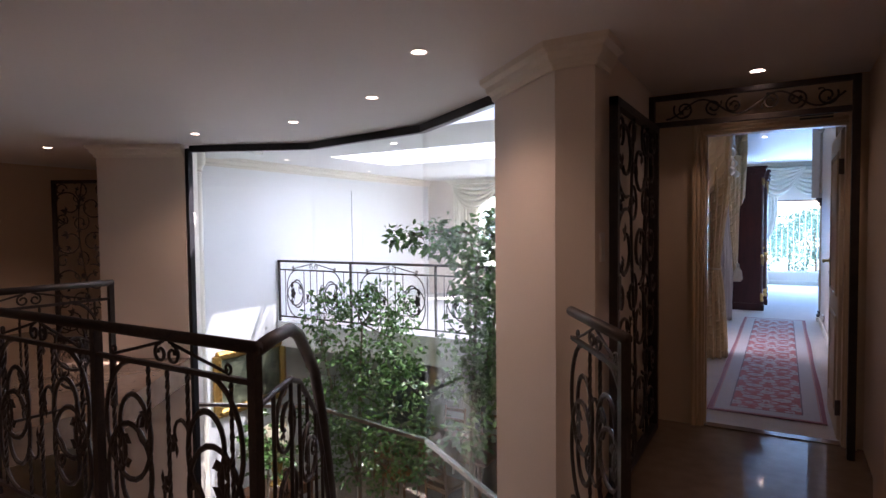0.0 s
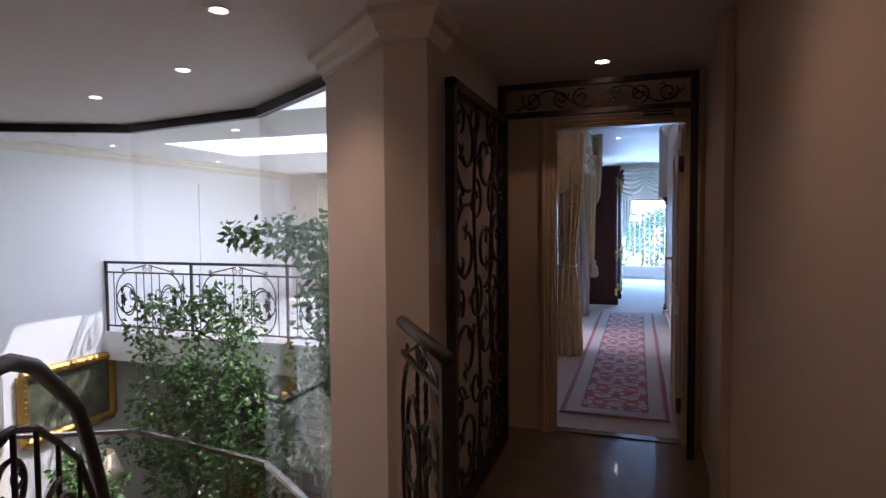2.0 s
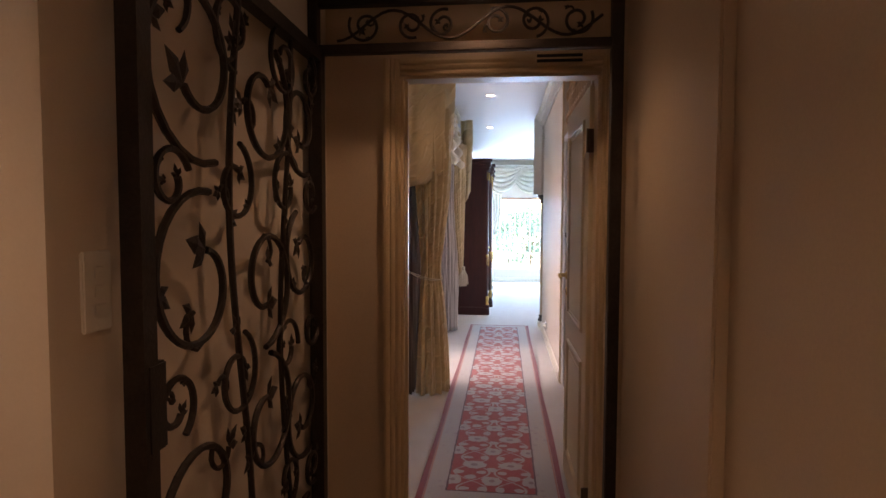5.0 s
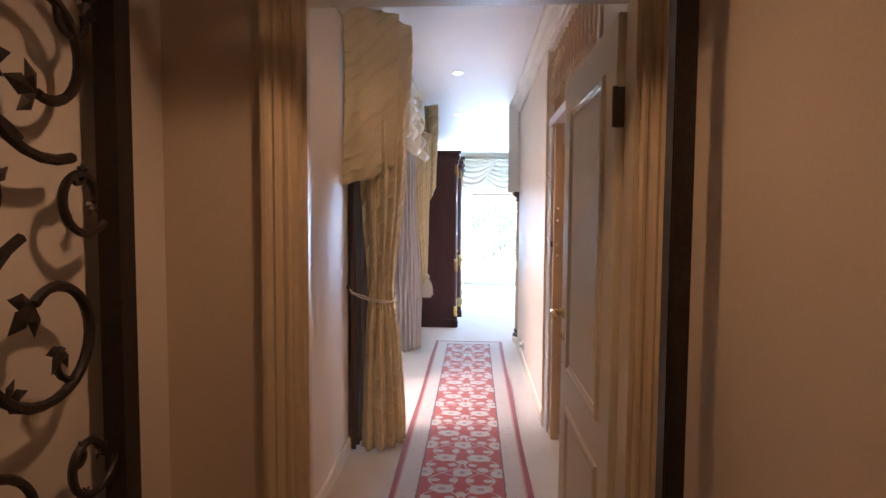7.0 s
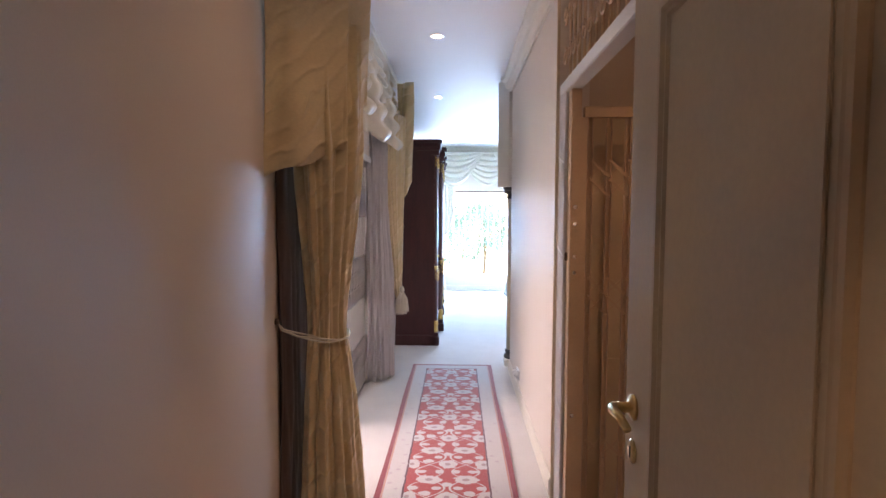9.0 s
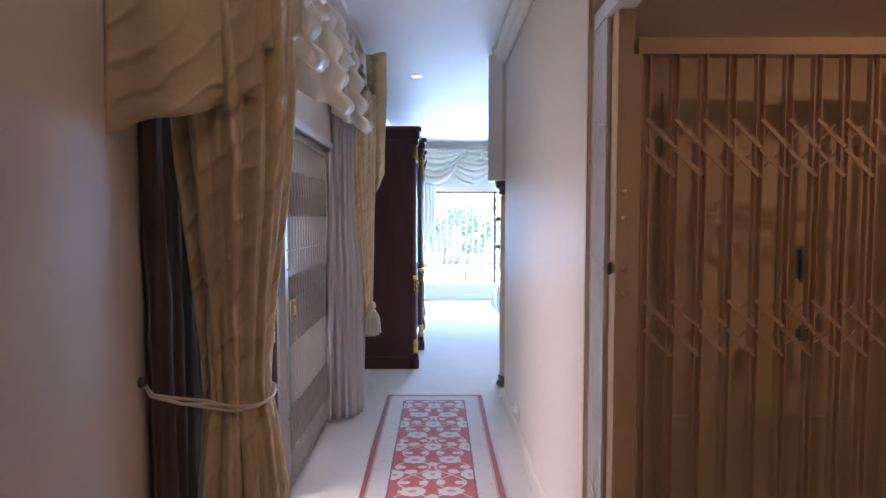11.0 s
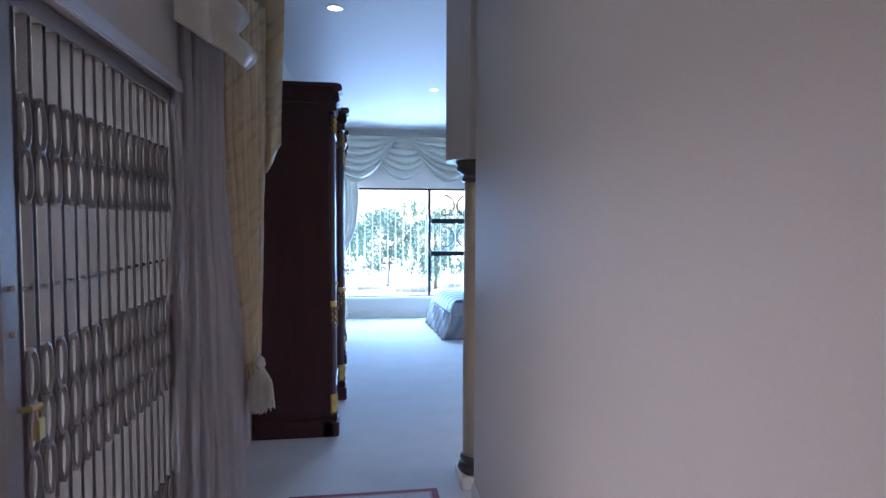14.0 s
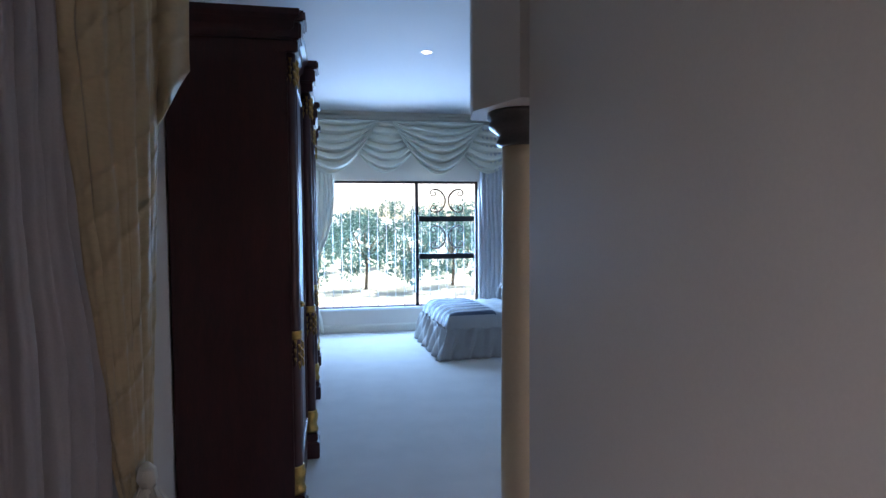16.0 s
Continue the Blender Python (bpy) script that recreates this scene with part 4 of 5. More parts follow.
def folding_gate(name, label, origin, ux, bars, pitch, height, bands, material, strap_h, bar_w=0.0085, strap_w=0.0065, loops=()):
    """A trellis gate that runs along ux from origin: uprights, crossing straps in bands, tracks."""
    o, u = Vector(origin), Vector((*ux, 0)).normalized()
    w = Vector((-u.y, u.x, 0))
    g = thing(name, label, "security gate")

    def slab(bm, c, du, dw, z0, z1):
        vs = [bm.verts.new(c + u * a * du + w * b * dw + Vector((0, 0, z))) for a in (-1, 1) for b in (-1, 1) for z in (z0, z1)]
        for q in ((0, 1, 3, 2), (4, 6, 7, 5), (0, 4, 5, 1), (2, 3, 7, 6), (0, 2, 6, 4), (1, 5, 7, 3)):
            bm.faces.new([vs[i] for i in q])
        return bm

    for k in range(bars):
        c = o + u * pitch * k
        e = bar_w - 0.003
        rim = [(-bar_w, 0.007), (bar_w, 0.007), (bar_w, -0.015), (e, -0.015), (e, 0.003), (-e, 0.003), (-e, -0.015), (-bar_w, -0.015)]
        bm = prism([(c.x + u.x * p + w.x * q, c.y + u.y * p + w.y * q) for p, q in rim], 0.03, height - 0.02)
        part("upright", bm, material, g)
    for zc in bands:
        for k in range(bars - 1):
            a, b = o + u * pitch * k, o + u * pitch * (k + 1)
            for side, z0, z1 in ((1, zc, zc + strap_h), (-1, zc + strap_h, zc)):
                bm = bmesh.new()
                off = w * (0.0095 if side > 0 else -0.0168)
                p, q = a + off + Vector((0, 0, z0)), b + off + Vector((0, 0, z1))
                d = (q - p).normalized()
                nrm = d.cross(w).normalized() * (strap_w if side < 0 else strap_w * 0.6)
                vs = [bm.verts.new(x + s * nrm + t * w * 0.0015) for x in (p, q) for s in (-1, 1) for t in (-1, 1)]
                for f in ((0, 1, 3, 2), (4, 6, 7, 5), (0, 4, 5, 1), (2, 3, 7, 6), (0, 2, 6, 4), (1, 5, 7, 3)):
                    bm.faces.new([vs[i] for i in f])
                part("strap", bm, material, g)
            part("rivet", lathe(bmesh.new(), [(0.0045, zc - 0.003), (0.0045, zc + 0.003)], a.x - w.x * 0.0185, a.y - w.y * 0.0185, 6), M_CHROME, g)
    for zc in loops:
        for k in range(bars - 1):
            c = o + u * pitch * (k + 0.5) - w * 0.014
            oval = [(0.36 * pitch * math.cos(a), 0.060 * math.sin(a)) for a in (2 * math.pi * q / 16 for q in range(17))]
            bm = tube(bmesh.new(), [c + u * p + Vector((0, 0, zc + q)) for p, q in oval], strap_w, 5)
            part("strap", bm, material, g)
    mid = o + u * pitch * (bars - 1) / 2
    part("top_track", slab(bmesh.new(), mid, pitch * (bars - 1) / 2 + 0.03, 0.022, height - 0.02, height + 0.03), material, g)
    part("floor_track", slab(bmesh.new(), mid, pitch * (bars - 1) / 2 + 0.03, 0.016, 0.0, 0.03), material, g)
    part("lock_stile", slab(bmesh.new(), o - u * 0.045, 0.028, 0.018, 0.03, height - 0.02), material, g, "broad lock stile")
    return g


gate_l = folding_gate("folding_gate", "white folding trellis security gate half drawn across the opening", (-0.755, 8.20, 0), (0, 1), 21, 0.066, 1.93, (), M_STEELW_SHADED, 0.10, 0.010, 0.0085, (1.665, 1.545, 1.09, 0.97, 0.85, 0.38, 0.26))
part("tie_rod", tube(bmesh.new(), [(-0.752, 8.20, 1.29), (-0.752, 9.52, 1.29)], 0.006, 6), M_STEELW_SHADED, gate_l, "thin tie rod")
lk = part("latch", tube(bmesh.new(), [(-0.735, 8.17, 1.03), (-0.715, 8.18, 1.03), (-0.71, 8.21, 1.03)], 0.007, 8), M_BRASS, gate_l, "brass latch hook")
bm = box(bmesh.new(), -0.722, -0.708, 8.195, 8.225, 0.95, 1.0, bevel=0.003)
tube(bm, [(-0.715, 8.20, 1.0), (-0.715, 8.20, 1.025), (-0.715, 8.21, 1.033), (-0.715, 8.22, 1.025), (-0.715, 8.22, 1.0)], 0.003, 6)
part("padlock", bm, M_BRASS, gate_l, "small brass padlock")
for z in (1.30, 1.20, 0.40):
    part("bolt", lathe(bmesh.new(), [(0.008, z - 0.006), (0.008, z + 0.006)], -0.735, 8.155, 10), M_CHROME, gate_l, "bolt head")

slide = thing("sliding_door", "open dark aluminium sliding glass door beside the gate", "sliding door")
part("head_track", boxed(-0.85, -0.775, 7.02, 9.62, 1.93, 1.97), M_ALU, slide)
part("sill_track", boxed(-0.85, -0.775, 7.02, 9.62, 0.0, 0.02), M_ALU, slide)
for y in (8.06, 8.15):
    part("stile", boxed(-0.84 if y > 8.1 else -0.81, -0.80 if y > 8.1 else -0.775, y - 0.03, y + 0.03, 0.02, 1.93, bevel=0.003), M_ALU, slide, "dark aluminium stile")
part("stile", boxed(-0.84, -0.80, 9.56, 9.62, 0.02, 1.93), M_ALU, slide)
pane = part("pane", boxed(-0.823, -0.819, 8.18, 9.56, 0.06, 1.90), M_GLASS, slide, "clear pane")
pane.visible_shadow = False
part("rail", boxed(-0.84, -0.80, 8.18, 9.56, 0.02, 0.07), M_ALU, slide)
part("pull_handle", boxed(-0.775, -0.755, 8.03, 8.085, 1.06, 1.30, bevel=0.008), M_ALU, slide, "dark pull handle")
part("lock_plate", boxed(-0.776, -0.771, 8.025, 8.05, 0.84, 1.04), M_PLASTIC, slide, "white lock label with dark marks")
for k in range(4):
    part("mark", boxed(-0.771, -0.7695, 8.031, 8.044, 0.90 + 0.018 * k, 0.911 + 0.018 * k), M_ALU, slide, "dark printed bar")
structure("trim_gate_head", boxed(-0.70, -0.685, 7.02, 9.62, 1.95, 2.0, bevel=0.004), M_STEELW, "pale gate head trim", "trim")

gate_r = folding_gate("folding_gate", "cream folding trellis security gate closed across the side lobby", (0.70, 6.93, 0), (1, 0), 10, 0.088, 1.99, (1.69, 1.60, 1.13, 1.04, 0.34), M_STEEL, 0.085, 0.013, 0.0062)
part("lock_box", boxed(1.172, 1.208, 6.900, 6.925, 1.27, 1.385, bevel=0.012), M_GREY, gate_r, "grey metal lock case")
part("lock_box", boxed(1.18, 1.222, 6.905, 6.925, 1.085, 1.135, bevel=0.01), M_GREY, gate_r, "grey latch")
part("jamb", boxed(0.605, 0.652, 6.895, 6.965, 0.0, 2.10, bevel=0.003), M_STEEL, gate_r, "cream steel jamb")
part("jamb", boxed(1.56, 1.61, 6.895, 6.965, 0.0, 2.10, bevel=0.003), M_STEEL, gate_r, "cream steel jamb")
for z in (1.55, 1.47, 1.315, 1.24, 0.55):
    rv = part("bolt", lathe(bmesh.new(), [(0.010, 0), (0.010, 0.006), (0.004, 0.009)], seg=12), M_CHROME, gate_r, "bolt head")
    rv.matrix_local = Matrix.Translation((0.628, 6.895, z)) @ pose(0, 0, 0, 90, 0, 0)
part("catch", boxed(0.588, 0.600, 6.915, 6.935, 1.295, 1.335, bevel=0.003), M_DULL, gate_r, "steel catch")

stack = thing("folded_gate", "white folded steel gate leaf stacked against the jamb", "security gate")
for k in range(7):
    y = 6.975 + 0.023 * k
    part("slat", boxed(0.588, 0.600, y - 0.0095, y + 0.0095, 0.02, 2.10, bevel=0.002), M_STEELW, stack)
for z in (0.55, 1.33, 1.78):
    part("strap", tube(bmesh.new(), [(0.586, 6.968, z - 0.02), (0.586, 7.118, z + 0.02)], 0.003, 6), M_STEELW, stack)
structure("trim_lobby", boxed(0.572, 0.60, 7.123, 7.155, 0, CEIL - 0.14, bevel=0.006), M_TRIM, "ochre cream door trim", "trim")
structure("trim_lobby_near", boxed(0.572, 0.60, 5.44, 5.50, 0, CEIL - 0.14, bevel=0.006), M_TRIM, "ochre cream door trim", "trim")
lob = thing("lobby_grille", "white steel header with an iron scroll grille above it", "grille")
part("header", boxed(0.588, 0.655, 5.50, 7.12, 2.10, 2.16, bevel=0.004), M_STEELW, lob, "white steel header")
for k in range(15):
    y = 5.56 + 0.105 * k
    part("bar", tube(bmesh.new(), [(0.62, y, 2.16), (0.62, y, 2.62)], 0.007, 6), M_STEEL, lob)
    for s, zc in ((1, 2.29), (-1, 2.49)):
        bm = tube(bmesh.new(), [(0.605, y + 0.052 + a, zc + b) for a, b in spiral((0, 0), 0.045, 0.5 * math.pi * s, 1.1 * s, 0.4, 16)], 0.006, 6)
        part("scroll", bm, M_STEEL, lob)
d2 = tagged(new("door_2"), "beige panelled door behind the folding gate", "door", kind="structure")
part("leaf", boxed(0.74, 1.62, 7.115, 7.155, 0.01, 2.05, bevel=0.003), M_TRIM, d2)
for x0, x1 in ((0.82, 1.13), (1.23, 1.54)):
    for z0, z1 in ((0.18, 0.78), (0.92, 1.90)):
        part("panel", boxed(x0, x1, 7.105, 7.116, z0, z1, bevel=0.004), M_TRIM, d2)

# small wall plates
so = thing("wall_socket", "white double wall socket with a plug low on the wall", "socket", at=(0.585, 8.86, 0.20))
part("plate", boxed(-0.012, 0, -0.075, 0.075, -0.04, 0.04, bevel=0.004), M_PLASTIC, so)
for y in (-0.035, 0.035):
    part("plug", lathe(bmesh.new(), [(0.019, 0), (0.021, 0.02), (0.012, 0.035)], seg=14), M_PLASTIC, so, "white plug").matrix_local = Matrix.Translation((-0.012, y, 0)) @ pose(0, 0, 0, 0, -90, 0)
sw = thing("light_switch", "white vertical light switch plate on the beige wall", "switch", at=(-0.68, 3.03, 1.31))
part("plate", boxed(0, 0.010, -0.038, 0.038, -0.075, 0.075, bevel=0.003), M_PLASTIC, sw)
for z in (-0.035, 0.0, 0.035):
    part("rocker", boxed(0.010, 0.014, -0.014, 0.014, z - 0.012, z + 0.012, bevel=0.002), M_PLASTIC, sw)

# ---- wrought iron in the hall ----


def to3(pts, o, u):
    return [(o[0] + u[0] * a, o[1] + u[1] * a, o[2] + b) for a, b in pts]


def sprig(bm, p, ang, size, o, u):
    """Three small forged leaves at a point of the plane."""
    w = Vector((-u[1], u[0], 0))
    for k in (-0.9, 0.0, 0.9):
        d = (math.cos(ang + k), math.sin(ang + k))
        n2 = (-d[1], d[0])
        L = size * (1.0 if k == 0 else 0.8)
        b = [Vector(q) for q in to3([p, (p[0] + d[0] * L * 0.5 + n2[0] * L * 0.26, p[1] + d[1] * L * 0.5 + n2[1] * L * 0.26), (p[0] + d[0] * L, p[1] + d[1] * L), (p[0] + d[0] * L * 0.5 - n2[0] * L * 0.26, p[1] + d[1] * L * 0.5 - n2[1] * L * 0.26)], o, u)]
        mid = (b[0] + b[2]) / 2
        vs, t, q = [bm.verts.new(x) for x in b], bm.verts.new(mid + w * 0.006), bm.verts.new(mid - w * 0.006)
        for i in range(4):
            bm.faces.new((vs[i], vs[(i + 1) % 4], t))
            bm.faces.new((vs[(i + 1) % 4], vs[i], q))


def vine_scroll(o, u, c, r, a0, turn, thick_r, leaves=True):
    """A forged scroll that winds in from a0 with a branch and leaf sprigs."""
    bm = bmesh.new()
    main = spiral(c, r, a0, turn, 0.36, 30)
    tube(bm, to3(main, o, u), thick_r, 6)
    s = 1 if turn > 0 else -1
    if leaves:
        k = main[-1]
        sprig(bm, k, a0 + 6.28 * turn + s * 1.6, r * 0.42, o, u)
        q = main[17]
        br = spiral((q[0] + 0.26 * r * math.cos(a0 + 1.0), q[1] + 0.26 * r * math.sin(a0 + 1.0)), r * 0.30, a0 + 4.0, -turn * 0.55, 0.5, 10)
        tube(bm, to3([q] + br[2:], o, u), thick_r * 0.7, 5)
        sprig(bm, br[-1], a0 + 2.2, r * 0.30, o, u)
        sprig(bm, main[9], a0 + 6.28 * turn * 0.3 + s * 2.5, r * 0.28, o, u)
    return bm


def bar_box(o, u, a0, a1, b0, b1, d):
    w = (-u[1], u[0])
    bm = bmesh.new()
    vs = [bm.verts.new((o[0] + u[0] * a + w[0] * s * d, o[1] + u[1] * a + w[1] * s * d, o[2] + b)) for a in (a0, a1) for s in (-1, 1) for b in (b0, b1)]
    for q in ((0, 1, 3, 2), (4, 6, 7, 5), (0, 4, 5, 1), (2, 3, 7, 6), (0, 2, 6, 4), (1, 5, 7, 3)):
        bm.faces.new([vs[i] for i in q])
    return bm


def iron_leaf(g, o, u, width, height, fr=0.022):
    """Frame, a middle branch and the scrolls of a tall ornamental gate."""
    for a0, a1, b0, b1 in ((0, 2 * fr, 0, height), (width - 2 * fr, width, 0, height), (0, width, 0, 2 * fr), (0, width, height - 2 * fr, height)):
        part("frame_bar", bar_box(o, u, a0, a1, b0, b1, fr), M_IRON, g)
    rnd = random.Random(int(width * 1000))
    rows = 4
    step = (height - 4 * fr) / rows
    for k in range(rows):
        z = 2 * fr + step * (k + 0.5)
        for a, r, s in ((0.22, 0.225, 1), (0.55, 0.195, -1), (0.82, 0.175, 1)):
            f = rnd.uniform(0.92, 1.08)
            up = 1 if (k + (s > 0)) % 2 else -1
            part("scroll", vine_scroll(o, u, (width * a, z + rnd.uniform(-0.05, 0.05)), r * f, rnd.uniform(-0.5, 0.5) + (1.6 if up > 0 else -1.6), s * up * rnd.uniform(0.95, 1.2), 0.0095), M_IRON, g)
    for k in range(rows + 1):
        z = 2 * fr + step * max(0.22, min(rows - 0.22, k))
        for a, r, s in ((0.38, 0.12, -1), (0.69, 0.11, 1), (0.12, 0.085, 1), (0.90, 0.075, -1)):
            part("scroll", vine_scroll(o, u, (width * a, z + rnd.uniform(-0.03, 0.03)), r * rnd.uniform(0.9, 1.1), rnd.uniform(0, 6.28), s * rnd.uniform(0.85, 1.15), 0.008), M_IRON, g)
    for a, ph in ((0.40, 0.0), (0.69, 1.4)):
        pts = [(width * (a + 0.05 * math.sin(6.5 * t + ph)), 2 * fr + (height - 4 * fr) * t) for t in [k / 40 for k in range(41)]]
        bm = tube(bmesh.new(), to3(pts, o, u), 0.009, 6)
        for k in range(4, 40, 6):
            sprig(bm, pts[k], rnd.uniform(0, 6.28), 0.055, o, u)
        part("vine_stem", bm, M_IRON, g)


gate = thing("iron_gate", "open black wrought iron gate with leafy scrolls", "iron gate", "iron gates")
iron_leaf(gate, (-0.625, 3.06, 0.02), (0, 1), 1.14, 2.055)
part("strike_box", boxed(-0.648, -0.600, 3.07, 3.13, 0.98, 1.16, bevel=0.004), M_IRON, gate, "black lock box")
for z in (0.3, 1.8):
    part("hinge", tube(bmesh.new(), [(-0.632, 4.210, z - 0.04), (-0.632, 4.210, z + 0.04)], 0.013, 10), M_IRON, gate)

gf = thing("iron_gateway", "black wrought iron gate frame with a scrolled transom", "gate frame")
for x0, x1 in ((-0.677, -0.640), (0.466, 0.508)):
    part("post", boxed(x0, x1, 4.220, 4.270, 0.0, 2.29, bevel=0.003), M_IRON, gf)
for z0, z1 in ((2.077, 2.112), (2.257, 2.29)):
    part("rail", boxed(-0.640, 0.466, 4.225, 4.265, z0, z1, bevel=0.003), M_IRON, gf)
o, u = (-0.617, 4.245, 2.112), (1, 0)
for a, r, a0, tn in ((0.16, 0.066, 2.6, 1.2), (0.34, 0.052, -1.2, -1.2), (0.46, 0.055, 1.2, 1.2), (0.66, 0.052, 2.0, -1.2), (0.80, 0.06, -1.4, 1.2), (0.96, 0.058, 0.5, -1.2)):
    part("scroll", vine_scroll(o, u, (a, 0.072), r, a0, tn, 0.006), M_IRON, gf)
pts = [(0.05 + k * 0.025, 0.072 - 0.055 * math.cos(k * 0.36)) for k in range(41)]
part("vine_stem", tube(bmesh.new(), to3(pts, o, u), 0.006, 6), M_IRON, gf)


def railing(name, label, p0, p1, zt, zb, panels, group, end_posts=(True, True), slim=1.0):
    """A level iron balustrade between two points on plan."""
    a, b = Vector((*p0, 0)), Vector((*p1, 0))
    length = (b - a).length
    u = tuple((b - a).normalized())[:2]
    o = (a.x, a.y, zb)
    h = zt - zb
    g = thing(name, label, "railing", group)
    part("handrail", tube(bmesh.new(), to3([(-0.02, h), (length + 0.02, h)], o, u), 0.025 * slim, 10, None), M_IRON, g, "broad moulded handrail", True)
    part("upper_rail", bar_box(o, u, 0, length, h - 0.138, h - 0.118, 0.010 * slim), M_IRON, g)
    part("lower_rail", bar_box(o, u, 0, length, 0.065, 0.085, 0.010 * slim), M_IRON, g)
    w = length / panels
    for k in range(panels + 1):
        if (k == 0 and not end_posts[0]) or (k == panels and not end_posts[1]):
            continue
        part("post", bar_box(o, u, w * k - 0.019 * slim, w * k + 0.019 * slim, 0, h - 0.01, 0.019 * slim), M_IRON, g)
    for k in range(panels):
        x0 = w * k
        c = x0 + w / 2
        bm = bmesh.new()
        s = min(w, 1.1)
        for d in (-1, 1):
            tube(bm, to3([(c + d * s * 0.36, h - 0.11), (c + d * s * 0.2, h - 0.072), (c + d * 0.02, h - 0.026)], o, u), 0.007, 6)
            tube(bm, to3(spiral((c + d * 0.040, h - 0.076), 0.040, math.pi / 2, -d * 1.25, 0.35, 22), o, u), 0.007 * slim, 6)
            tube(bm, to3(spiral((c + d * s * 0.36, h - 0.092), 0.022, -math.pi / 2, d * 1.0, 0.3, 14), o, u), 0.006, 6)
        part("gable_scroll", bm, M_IRON, g)
        n = max(2, round(w / 0.125))
        for j in range(1, n):
            x = x0 + w * j / n
            f = j / n
            if w > 0.6 and (abs(f - 0.25) < 0.09 or abs(f - 0.75) < 0.09):
                continue
            if w <= 0.6 and abs(f - 0.5) < 0.2:
                continue
            bm = bmesh.new()
            zs = [0.08 + (h - 0.21) * t / 30 for t in range(31)]
            rows = []
            for t, z in enumerate(zs):
                ang = t * 0.9
                rows.append([bm.verts.new(Vector(to3([(x, z)], o, u)[0]) + 0.0095 * slim * Vector((math.cos(ang + q * 1.5708), math.sin(ang + q * 1.5708), 0))) for q in range(4)])
            for r0, r1 in zip(rows, rows[1:]):
                for q in range(4):
                    bm.faces.new((r0[q], r0[(q + 1) % 4], r1[(q + 1) % 4], r1[q]))
            part("baluster", bm, M_IRON, g, "twisted baluster")
        for f, d in (((0.25, 1), (0.75, -1)) if w > 0.6 else ((0.5, 1),)):
            x = x0 + w * f
            r = min(0.21, w * 0.42)
            for edge, s in ((h - 0.13, 1), (0.08, -1)):
                bm = vine_scroll(o, u, (x, edge - s * r), r, s * math.pi / 2, d * s * 1.3, 0.0095 * slim)
                for v in bm.verts:
                    v.co.z = zb + edge + (v.co.z - zb - edge) * 1.4
                part("scroll", bm, M_IRON, g)
    return g


railing("balustrade", "black wrought iron balustrade along the open stairwell", (-4.55, 1.49), (-1.50, 1.49), 1.0, 0.0, 3, "hall balustrades")
railing("balustrade", "short black wrought iron balustrade beside the pier", (-0.385, 2.265), (-0.765, 2.825), 1.0, 0.0, 1, "hall balustrades", (True, False))
railing("balustrade", "black wrought iron balustrade of the far landing", (-4.57, 1.55), (-4.53, 2.70), 1.0, 0.0, 1, "hall balustrades", (False, True))
railing("balustrade", "thin black iron balustrade along the gallery edge", (-6.37, 6.26), (-0.9, 6.26), 0.93, 0.03, 4, "hall balustrades", slim=0.7)

# curving stair rail and the stair
sr = thing("stair_railing", "black wrought iron rail curving down the stair", "railing", "hall balustrades")
crest = [(-1.50, 1.49, 0.985), (-1.57, 1.64, 1.0), (-1.64, 1.80, 1.005), (-1.72, 1.93, 0.955), (-1.82, 2.08, 0.84), (-1.92, 2.24, 0.70), (-1.99, 2.36, 0.45), (-2.05, 2.47, 0.12), (-2.10, 2.56, -0.20)]
part("handrail", tube(bmesh.new(), crest, 0.028, 10), M_IRON, sr, "curved handrail", True)
part("upper_rail", tube(bmesh.new(), [(x, y, z - 0.21) for x, y, z in crest], 0.013, 8), M_IRON, sr)
part("lower_rail", tube(bmesh.new(), [(x, y, z - 0.93) for x, y, z in crest], 0.013, 8), M_IRON, sr)
for k in range(1, len(crest)):
    x, y, z = crest[k]
    part("baluster", tube(bmesh.new(), [(x, y, z - 0.93), (x, y, z - 0.21)], 0.009, 6), M_IRON, sr, "twisted baluster")
o, u = (-1.55, 1.60, 0.0), (-0.46, 0.888)
part("scroll", vine_scroll(o, u, (0.20, 0.62), 0.15, 1.57, 1.3, 0.0095), M_IRON, sr)
part("scroll", vine_scroll(o, u, (0.22, 0.30), 0.15, -1.57, -1.3, 0.0095), M_IRON, sr)
part("scroll", vine_scroll(o, u, (0.52, 0.36), 0.15, 1.57, 1.3, 0.0095), M_IRON, sr)
stair = thing("staircase", "cream stone stair going down from the landing", "staircase")
a, b, d = Vector((-1.47, 1.44, 0)), Vector((-0.40, 2.20, 0)), Vector((-0.56, 0.83, 0))
for k in range(14):
    off = d * 0.28 * k
    q = [a + off, b + off, b + off + d * 0.30, a + off + d * 0.30]
    if (q[2].y > 3.2 + 0.7 * (q[2].x + 1.0)) and k > 6:
        break
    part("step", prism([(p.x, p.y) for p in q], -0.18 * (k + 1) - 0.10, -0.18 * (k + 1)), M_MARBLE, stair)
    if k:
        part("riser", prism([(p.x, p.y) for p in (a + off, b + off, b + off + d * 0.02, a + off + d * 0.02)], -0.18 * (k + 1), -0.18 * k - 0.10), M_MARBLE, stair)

# far gate on the landing
gate2 = thing("iron_gate", "black wrought iron gate standing at the far landing", "iron gate", "iron gates", at=(0, 0, 0))
iron_leaf(gate2, (-7.93, 3.92, 0.0), (0.862, 0.507), 0.92, 2.06)

